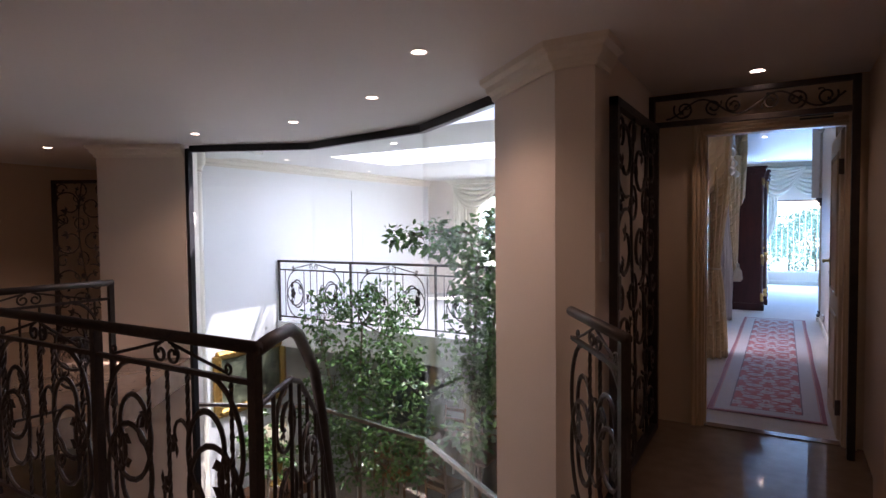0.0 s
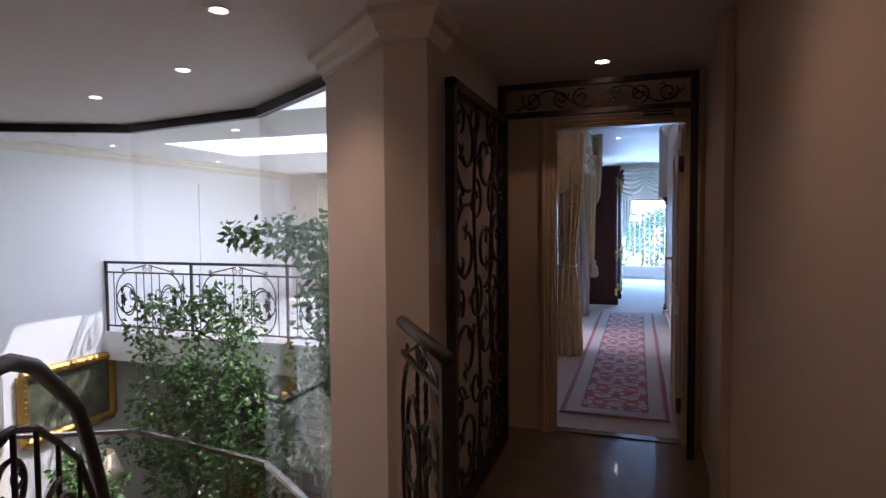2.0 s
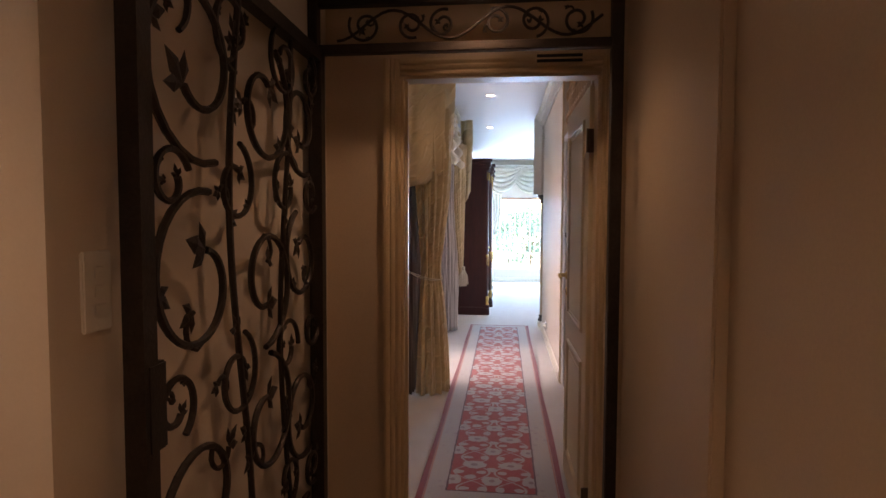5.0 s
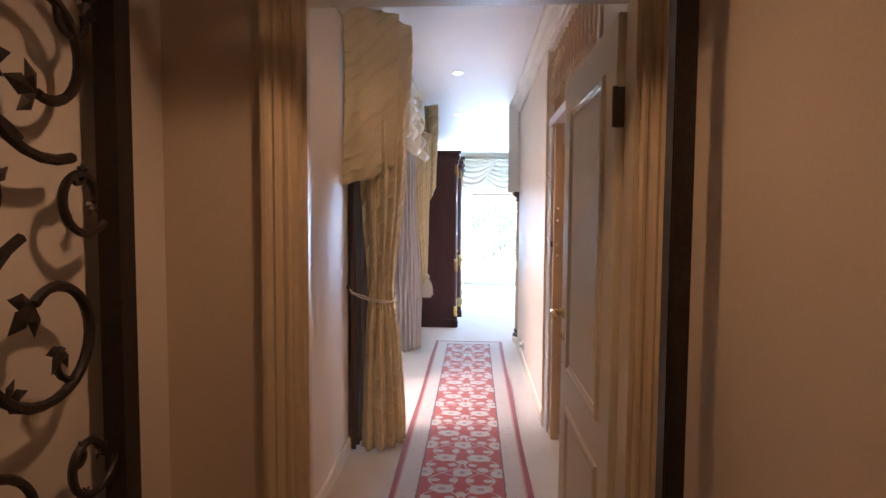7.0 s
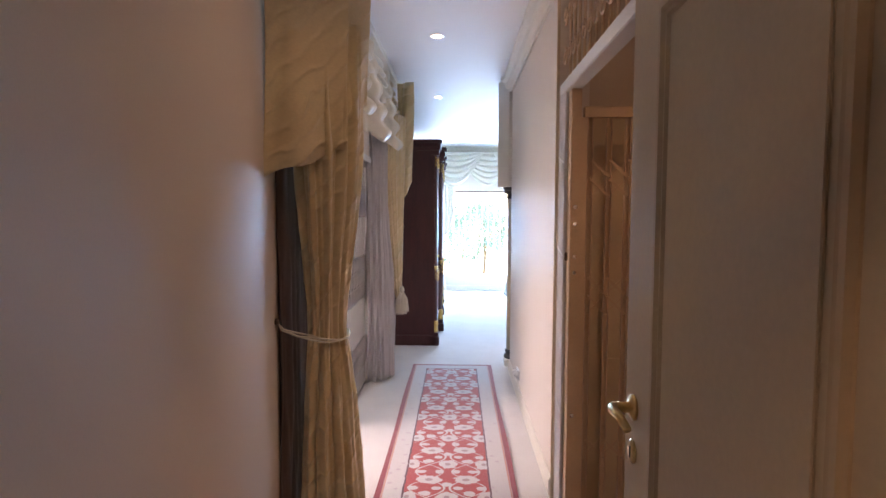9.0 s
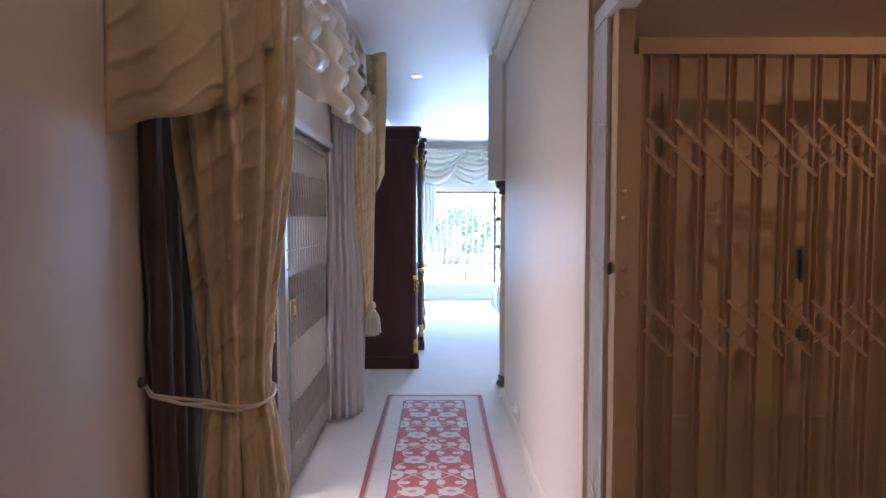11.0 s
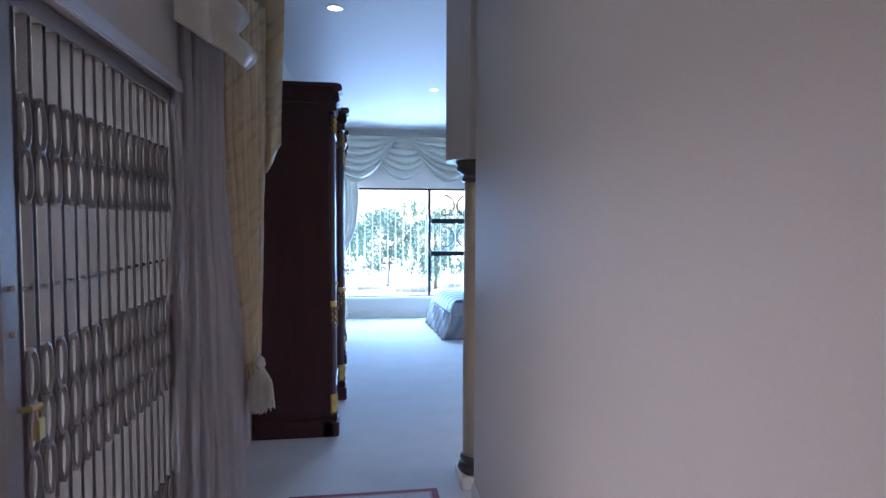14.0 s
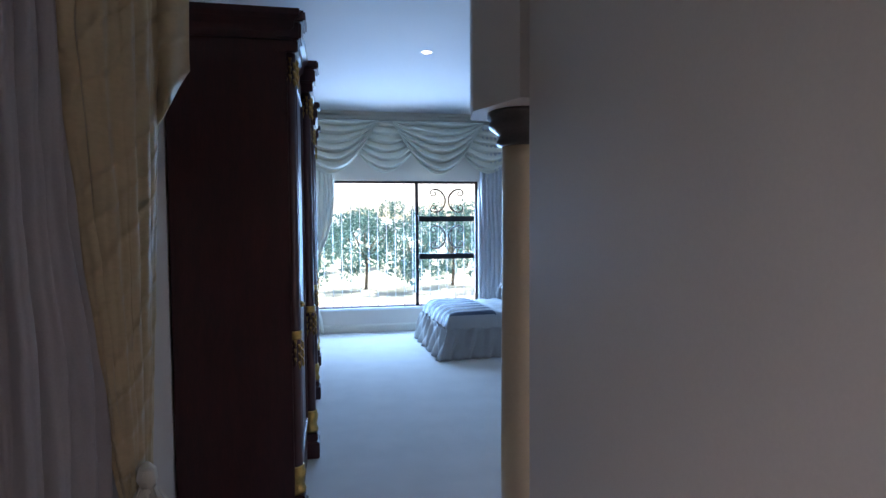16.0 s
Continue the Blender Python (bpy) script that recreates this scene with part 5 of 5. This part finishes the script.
# ---- bow of glass ----
gw = thing("glass_wall", "tall bowed glass wall in dark metal rails", "glass wall")
line = GLASS_LINE
for k in range(3):
    (x0, y0), (x1, y1) = line[k], line[k + 1]
    L = math.hypot(x1 - x0, y1 - y0)
    u = ((x1 - x0) / L, (y1 - y0) / L)
    o = (x0, y0, 0)
    part("head_rail", bar_box(o, u, -0.01, L + 0.01, 2.265, 2.335, 0.03), M_ALU, gw)
    part("transom", bar_box(o, u, -0.01, L + 0.01, -0.56, -0.525, 0.02), M_CHROME, gw, "slim pale transom")
    part("sill_rail", bar_box(o, u, 0, L, LOW, LOW + 0.05, 0.03), M_ALU, gw)
    for s0, s1 in ((0.0, 0.5), (0.5, 1.0)) if L > 1.5 else ((0.0, 1.0),):
        for z0, z1 in ((LOW + 0.05, -0.56), (-0.525, 2.265)):
            pn = part("pane", bar_box(o, u, L * s0 + 0.003, L * s1 - 0.003, z0, z1, 0.004), M_GLASS, gw, "clear pane")
            pn.visible_shadow = False
part("jamb", boxed(-5.53, -5.48, 4.12, 4.18, LOW, 2.30), M_ALU, gw)

# ---- things behind the glass ----


def leaves(bm, centre, radius, count, rnd, size):
    """Small pointed leaves scattered on drooping twigs through a clump."""
    for _ in range(count):
        d = Vector((rnd.gauss(0, 1), rnd.gauss(0, 1), rnd.gauss(0, 0.9))).normalized() * radius * rnd.uniform(0.35, 1.0) ** 0.5
        p = Vector(centre) + d
        t = (d.normalized() * 0.7 + Vector((rnd.uniform(-1, 1), rnd.uniform(-1, 1), rnd.uniform(-1.0, 0.25)))).normalized()
        s = t.cross(Vector((rnd.uniform(-1, 1), rnd.uniform(-1, 1), rnd.uniform(-1, 1)))).normalized()
        nn = t.cross(s)
        L, W = size * rnd.uniform(0.7, 1.25), size * rnd.uniform(0.26, 0.38)
        a, b, c, e = p, p + t * L * 0.45 + s * W + nn * W * 0.35, p + t * L, p + t * L * 0.45 - s * W + nn * W * 0.35
        m = p + t * L * 0.5
        v = [bm.verts.new(x) for x in (a, b, c, e, m)]
        bm.faces.new((v[0], v[1], v[4]))
        bm.faces.new((v[1], v[2], v[4]))
        bm.faces.new((v[0], v[4], v[3]))
        bm.faces.new((v[4], v[2], v[3]))


def leaf_material():
    m = mat("ficus_leaf_green", (0.085, 0.18, 0.05), 0.32, vary=0.5, scale=7, fine=40)
    n, l = nodes_of(m)
    g = n.new("ShaderNodeNewGeometry")
    b = n["Principled BSDF"]
    src = b.inputs["Base Color"].links[0].from_socket
    hs = n.new("ShaderNodeHueSaturation")
    r1 = n.new("ShaderNodeMapRange")
    r1.inputs["To Min"].default_value, r1.inputs["To Max"].default_value = 0.6, 1.7
    l.new(g.outputs["Random Per Island"], r1.inputs[0])
    l.new(r1.outputs[0], hs.inputs["Value"])
    l.new(src, hs.inputs["Color"])
    l.new(hs.outputs[0], b.inputs["Base Color"])
    b.inputs["Subsurface Weight"].default_value = 0.0
    b.inputs["Transmission Weight"].default_value = 0.0
    return m


M_FICUS = leaf_material()


def ficus(label, foot, stems, clumps, seed, size=0.085, density=270):
    rnd = random.Random(seed)
    t = thing("ficus_tree", label, "tree", "indoor trees", foot)
    f = Vector(foot)
    bm = bmesh.new()
    for s in stems:
        tube(bm, [Vector(p) - f for p in s], 0.032, 8, lambda q: 1.0 - 0.7 * q)
    part("trunk", bm, M_BARK, t, "slender grey trunk")
    tw = bmesh.new()
    bm = bmesh.new()
    for x, y, z, r in clumps:
        c = Vector((x, y, z)) - f
        near = min((Vector(p) - f for s in stems for p in s), key=lambda p: (p - c).length)
        tube(tw, [near, near.lerp(c, 0.6) + Vector((0, 0, 0.05)), c], 0.009, 5, lambda q: 1.0 - 0.6 * q)
        for k in range(7):
            d = Vector((rnd.gauss(0, 1), rnd.gauss(0, 1), rnd.gauss(0, 0.8))).normalized() * r
            tube(tw, [c, c + d * 0.5 + Vector((0, 0, 0.04)), c + d], 0.004, 4, lambda q: 1.0 - 0.6 * q)
            leaves(bm, c + d * 0.75, r * 0.45, int(density * r * r * 0.9), rnd, size)
        leaves(bm, c, r, int(density * r * r * 3), rnd, size)
    part("twigs", tw, M_BARK, t, "thin brown twigs")
    tagged(part("crown", bm, M_FICUS, t, "glossy small green leaves"), kind="stuff")
    po = part("pot", lathe(bmesh.new(), [(0.16, 0), (0.22, 0.30), (0.23, 0.36), (0.21, 0.36), (0.20, 0.31), (0.01, 0.31)], seg=24), M_CAP, t, "round dark pot", True)
    return t


ficus("tall ficus tree with glossy leaves behind the glass", (-2.75, 5.45, LOW), [[(-2.75, 5.45, LOW), (-2.72, 5.45, -1.2), (-2.68, 5.46, 0.1), (-2.62, 5.45, 0.9), (-2.7, 5.4, 1.35)], [(-2.70, 5.45, -0.6), (-2.5, 5.5, 0.2), (-2.4, 5.5, 0.8)]],
      [(-3.30, 5.05, 1.32, 0.16), (-3.12, 5.16, 1.30, 0.18), (-2.95, 5.28, 1.34, 0.22), (-2.75, 5.42, 1.28, 0.26), (-2.50, 5.5, 1.30, 0.28), (-2.30, 5.55, 1.35, 0.26), (-2.62, 5.45, 0.98, 0.30), (-2.36, 5.5, 0.95, 0.32), (-2.72, 5.42, 0.62, 0.28), (-2.45, 5.5, 0.55, 0.32), (-2.74, 5.45, 0.22, 0.30), (-2.45, 5.5, 0.12, 0.34), (-2.70, 5.45, -0.25, 0.30), (-2.40, 5.5, -0.35, 0.32), (-2.7, 5.4, -0.75, 0.26), (-2.3, 5.5, 0.0, 0.3)], 5)
ficus("bushy ficus tree with sunlit leaves behind the glass", (-4.15, 5.35, LOW), [[(-4.15, 5.35, LOW), (-4.15, 5.33, -1.5), (-4.1, 5.3, -0.5), (-4.05, 5.3, 0.3)], [(-4.15, 5.33, -1.6), (-4.4, 5.2, -0.6), (-4.5, 5.1, 0.1)]],
      [(-4.45, 5.15, 0.42, 0.26), (-4.15, 5.25, 0.52, 0.28), (-3.80, 5.45, 0.58, 0.26), (-3.62, 5.5, 0.40, 0.20), (-4.30, 5.2, 0.10, 0.32), (-3.90, 5.4, 0.15, 0.34), (-3.60, 5.5, 0.0, 0.26), (-4.35, 5.15, -0.30, 0.34), (-3.95, 5.35, -0.30, 0.36), (-3.62, 5.5, -0.42, 0.30), (-4.45, 5.1, -0.72, 0.32), (-4.05, 5.3, -0.75, 0.38), (-3.65, 5.45, -0.85, 0.34), (-4.20, 5.2, -1.20, 0.36), (-3.80, 5.4, -1.25, 0.36), (-3.45, 5.5, -1.2, 0.30)], 9, 0.066, 330)
ficus("low leafy plant by the white wall", (-5.55, 5.15, LOW), [[(-5.55, 5.15, LOW), (-5.5, 5.15, -1.9), (-5.45, 5.15, -1.4)]], [(-5.55, 5.15, -1.15, 0.24), (-5.3, 5.15, -1.45, 0.26), (-5.65, 5.2, -1.5, 0.26)], 12)

# rooflight
rl = tagged(new("window_rooflight"), "long glazed rooflight in the white ceiling", "rooflight", kind="structure")
bm = bmesh.new()
for x0, x1, y0, y1 in ((SX0, SX1, SY0 - 0.02, SY0), (SX0, SX1, SY1, SY1 + 0.02), (SX0 - 0.02, SX0, SY0, SY1), (SX1, SX1 + 0.02, SY0, SY1)):
    box(bm, x0, x1, y0, y1, AC + 0.2, AC + 0.34)
part("kerb", bm, M_WHITE, rl)
M_OPAL = bpy.data.materials.new("opal_rooflight_glass")
n, l = nodes_of(M_OPAL)
tl, tr_, mx = n.new("ShaderNodeBsdfTranslucent"), n.new("ShaderNodeBsdfTransparent"), n.new("ShaderNodeMixShader")
tl.inputs[0].default_value = (0.45, 0.47, 0.5, 1)
mx.inputs[0].default_value = 0.40
l.new(tl.outputs[0], mx.inputs[1])
l.new(tr_.outputs[0], mx.inputs[2])
l.new(mx.outputs[0], n["Material Output"].inputs[0])
for k in range(4):
    x0 = SX0 + (SX1 - SX0) * k / 4
    part("pane", boxed(x0 + 0.01, x0 + (SX1 - SX0) / 4 - 0.01, SY0, SY1, AC + 0.335, AC + 0.345), M_OPAL, rl, "opal pane")

# gallery room
win2 = tagged(new("window_2"), "wide dark framed window of the gallery room", "window", kind="structure")
bm = bmesh.new()
for x0, x1, z0, z1 in ((-5.4, -1.95, 0.5, 0.545), (-5.4, -1.95, 2.0, 2.05), (-5.4, -5.35, 0.5, 2.05), (-2.0, -1.95, 0.5, 2.05), (-3.87, -3.82, 0.5, 2.05), (-2.48, -2.43, 0.5, 2.05)):
    box(bm, x0, x1, 10.60, 10.65, z0, z1)
part("window_frame", bm, M_ALU, win2)
for x0, x1 in ((-5.35, -3.87), (-3.82, -2.48), (-2.43, -2.0)):
    pn = part("pane", boxed(x0, x1, 10.62, 10.624, 0.545, 2.0), M_GLASS, win2, "clear pane")
    pn.visible_shadow = False
set3 = thing("gallery_curtain_set", "ivory swags and drapes round the gallery window", "curtain")
for k in range(4):
    swag(set3, (-5.75 + 0.95 * k, 10.47), (-4.70 + 0.95 * k, 10.47), 2.30, 0.55, (0, -0.12), 5, M_SWAG, "ivory silk swag", 0.2)
drape("left_drape", [(-5.75, 10.47), (-5.45, 10.45), (-5.15, 10.48)], 0.01, 2.28, 8, 0.022, still, M_SWAG, set3, "ivory drape")
drape("right_drape", [(-2.14, 10.47), (-2.0, 10.44), (-1.80, 10.48)], 0.01, 2.28, 6, 0.022, still, M_SWAG, set3, "ivory drape")
part("pelmet", boxed(-5.9, -1.75, 10.45, 10.548, 2.28, AC - 0.002), M_SWAG, set3, "covered pelmet")

gb = thing("gallery_bed", "bed with rumpled white bedding and gold ribbons", "bed", at=(-3.15, 8.45, 0))
M_LINEN = mat("white_satin_bedding", (0.74, 0.72, 0.74), 0.4, vary=0.05, scale=6, bump=0.15, sheen=0.2)


def bedding(u, v):
    x, y = u * 1.85, v * 2.0
    e = min(x, y, 1.85 - x, 2.0 - y)
    z = 0.60 + 0.12 * noise.noise((x * 2.2, y * 2.2, 7.7)) + 0.42 * max(0, 1 - ((x - 1.5) ** 2 + (y - 1.3) ** 2) / 0.30) ** 0.7
    drop = max(0.0, 1 - e / 0.10)
    return (x, y, z * (1 - drop ** 2) + 0.08 * drop ** 2)


part("bedding", sheet(bedding, 56, 56), M_LINEN, gb, "rumpled white satin bedding", True)
part("base", boxed(0.1, 1.75, 0.1, 1.9, 0.0, 0.42), M_LINEN, gb)
for a, b in (((0.3, 0.2), (1.6, 1.2)), ((0.9, 0.1), (1.72, 0.9)), ((0.5, 1.1), (1.7, 1.55)), ((1.1, 0.2), (1.3, 1.8))):
    def ribbon(u, v, a=a, b=b):
        p, q = Vector(a), Vector(b)
        d = (q - p).normalized()
        c = p.lerp(q, u) + Vector((-d.y, d.x)) * ((v - 0.5) * 0.07 + 0.03 * math.sin(7 * u))
        z = bedding(c.x / 1.85, c.y / 2.0)[2]
        return (c.x, c.y, z + 0.012 + 0.006 * math.sin(20 * u))
    thick(part("ribbon", sheet(ribbon, 30, 2), M_SILK, gb, "gold satin ribbon", True), 0.003)
structure("wall_niche", boxed(AX, AX + 0.012, 8.0, 9.9, 0.0, 2.05), M_WHITE, "shallow recess panel on the white wall", "panel")

# picture on the white wall, with a lamp below
pic = thing("picture", "large landscape painting in a carved gold frame", "picture", at=(AX, 5.70, -0.68))
M_PAINT = mat("dark_landscape_paint", (0.10, 0.11, 0.07), 0.5, vary=0.9, scale=5, fine=18)
part("canvas", boxed(0.01, 0.025, -0.52, 0.52, -0.33, 0.33), M_PAINT, pic, "dark green landscape")
bm = bmesh.new()
for k, (y0, z0, y1, z1) in enumerate(((-0.58, -0.39, 0.58, -0.39), (0.58, -0.39, 0.58, 0.39), (0.58, 0.39, -0.58, 0.39), (-0.58, 0.39, -0.58, -0.39))):
    tube(bm, [(0.03, y0, z0), (0.03, y1, z1)], 0.06, 8)
    for j in range(12):
        f = (j + 0.5) / 12
        p = Vector((0.08, y0 + (y1 - y0) * f, z0 + (z1 - z0) * f))
        bmesh.ops.create_icosphere(bm, subdivisions=1, radius=0.022, matrix=Matrix.Translation(p))
part("frame", bm, M_GOLD, pic, "carved gold frame")

lamp = thing("table_lamp", "table lamp with a cream pleated shade", "table lamp", at=(-5.75, 5.55, -2.05))
M_SHADE = mat("cream_shade_cloth", (0.75, 0.66, 0.48), 0.8, vary=0.06)
part("shade", lathe(bmesh.new(), [(0.26, 0.48), (0.15, 0.80), (0.145, 0.80), (0.255, 0.48)], seg=32), M_SHADE, lamp, "cream pleated shade", True)
part("stem", lathe(bmesh.new(), [(0.11, 0.0), (0.11, 0.03), (0.04, 0.06), (0.07, 0.2), (0.09, 0.32), (0.03, 0.42), (0.02, 0.6)], seg=20), M_GOLD, lamp, "turned gilded stem", True)
M_WOOD = mat("brown_oak", (0.20, 0.085, 0.035), 0.4, vary=0.3, scale=5, stretch=(1, 1, 0.3))
tab = thing("side_table", "brown wooden side table under the lamp", "table", at=(-5.75, 5.55, LOW))
part("top", boxed(-0.30, 0.30, -0.45, 0.45, 0.80, 0.85, bevel=0.008), M_WOOD, tab)
part("apron", boxed(-0.26, 0.26, -0.41, 0.41, 0.68, 0.80), M_WOOD, tab)
for x in (-0.24, 0.24):
    for y in (-0.39, 0.39):
        part("leg", lathe(bmesh.new(), [(0.02, 0), (0.03, 0.3), (0.022, 0.5), (0.032, 0.68)], x, y, 10), M_WOOD, tab)


def chair():
    c = thing("dining_chair", "dark wooden dining chair with an amber padded seat", "chair", "chairs downstairs", (-5.0, 8.9, LOW))
    part("seat", boxed(-0.23, 0.23, -0.22, 0.22, 0.42, 0.49, bevel=0.02), mat("amber_cloth", (0.35, 0.15, 0.05), 0.8), c, "amber padded seat")
    for x in (-0.20, 0.20):
        part("leg", tube(bmesh.new(), [(x, -0.19, 0), (x, -0.19, 0.42)], 0.022, 6), M_WOOD, c)
        part("leg", tube(bmesh.new(), [(x, 0.21, 0), (x, 0.20, 0.45), (x, 0.27, 1.02)], 0.022, 6), M_WOOD, c)
    for z in (0.62, 0.78, 0.96):
        part("back_rail", boxed(-0.20, 0.20, 0.215 + (z - 0.5) * 0.09, 0.245 + (z - 0.5) * 0.09, z - 0.03, z + 0.03, bevel=0.006), M_WOOD, c)
    return c


ch = chair()
for x, y, r in ((-4.2, 8.9, 10), (-5.0, 7.4, 180), (-4.2, 7.4, 170), (-5.7, 8.1, 90), (-3.4, 8.2, -80), (-2.7, 7.4, 160)):
    copy_thing(ch, pose(x, y, LOW, 0, 0, r))
dt = thing("dining_table", "brown wooden dining table on the lower floor", "table", at=(-4.6, 8.15, LOW))
part("tabletop", boxed(-0.95, 0.95, -0.5, 0.5, 0.72, 0.76, bevel=0.01), M_WOOD, dt)
for x in (-0.8, 0.8):
    for y in (-0.4, 0.4):
        part("leg", tube(bmesh.new(), [(x, y, 0), (x, y, 0.72)], 0.035, 8), M_WOOD, dt)
cab = thing("sideboard", "orange brown wooden sideboard with a dark top", "sideboard", at=(-5.9, 3.0, LOW))
part("body", boxed(-0.5, 0.5, -0.25, 0.25, 0.08, 1.05, bevel=0.006), mat("orange_pine", (0.36, 0.14, 0.04), 0.4, vary=0.2), cab)
part("top", boxed(-0.54, 0.54, -0.28, 0.28, 1.05, 1.11, bevel=0.008), M_WOOD, cab, "dark top")
part("base", boxed(-0.48, 0.48, -0.23, 0.23, 0.0, 0.08), M_WOOD, cab)

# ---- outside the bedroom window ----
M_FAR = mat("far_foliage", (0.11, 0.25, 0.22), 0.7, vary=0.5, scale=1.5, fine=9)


def garden_tree(x, y, h, seed):
    rnd = random.Random(seed)
    t = thing("garden_tree", "broad leafy garden tree on the pale lawn", "tree", "garden trees", (x, y, -3.0))
    bm = tube(bmesh.new(), [(0, 0, 0), (0.1, 0, h * 0.3), (-0.05, 0.05, h * 0.6), (0, 0, h * 0.85)], 0.12, 8, lambda q: 1 - 0.75 * q)
    for k in range(6):
        a = 6.28 * k / 6
        tube(bm, [(0, 0, h * 0.35 + 0.05 * h * k / 3), (math.cos(a) * h * 0.18, math.sin(a) * h * 0.18, h * 0.6), (math.cos(a) * h * 0.3, math.sin(a) * h * 0.3, h * 0.72)], 0.05, 6, lambda q: 1 - 0.7 * q)
    part("trunk", bm, M_BARK, t)
    bm = bmesh.new()
    for _ in range(26):
        c = Vector((rnd.gauss(0, 0.2), rnd.gauss(0, 0.2), rnd.uniform(0.22, 0.98))) * h
        leaves(bm, c, h * 0.12, 90, rnd, h * 0.045)
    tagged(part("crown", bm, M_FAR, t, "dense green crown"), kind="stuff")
    return t


for k, (x, y, h) in enumerate(((-1.5, 42, 4.6), (2.0, 46, 5.0), (5.0, 44, 4.4), (8.0, 47, 5.3), (10.5, 45, 4.6), (-5.5, 49, 5.0), (0.6, 60, 5.8), (4.3, 64, 6.0), (8.5, 62, 5.6), (13.0, 64, 6.0), (16.0, 54, 5.4))):
    garden_tree(x, y, h, 30 + k)
# distance haze is put into the hill's pale blue-grey colour
structure("backdrop_hill", sheet(lambda u, v: (-160 + 320 * u, 150 + 90 * v, -3.2 + v * (8 + 2.5 * math.sin(7 * u) + 1.5 * math.sin(17 * u))), 40, 6), mat("haze_tinted_hill", (0.36, 0.42, 0.42), 0.9, vary=0.15, scale=0.08, fine=0.5), "distant wooded hill", "hill")

ac = thing("column", "slim cream column with a moulded capital behind the glass", "column", at=(-5.92, 4.52, LOW))
part("shaft", lathe(bmesh.new(), [(0.10, 0.0), (0.10, 0.05), (0.085, 0.10), (0.082, 4.95), (0.080, 5.0)], seg=24), M_MOULD, ac, smooth=True)
part("capital", lathe(bmesh.new(), [(0.080, 5.0), (0.095, 5.01), (0.090, 5.04), (0.11, 5.08), (0.13, 5.10), (0.13, 5.28)], seg=24), M_MOULD, ac, "moulded cream capital", True)
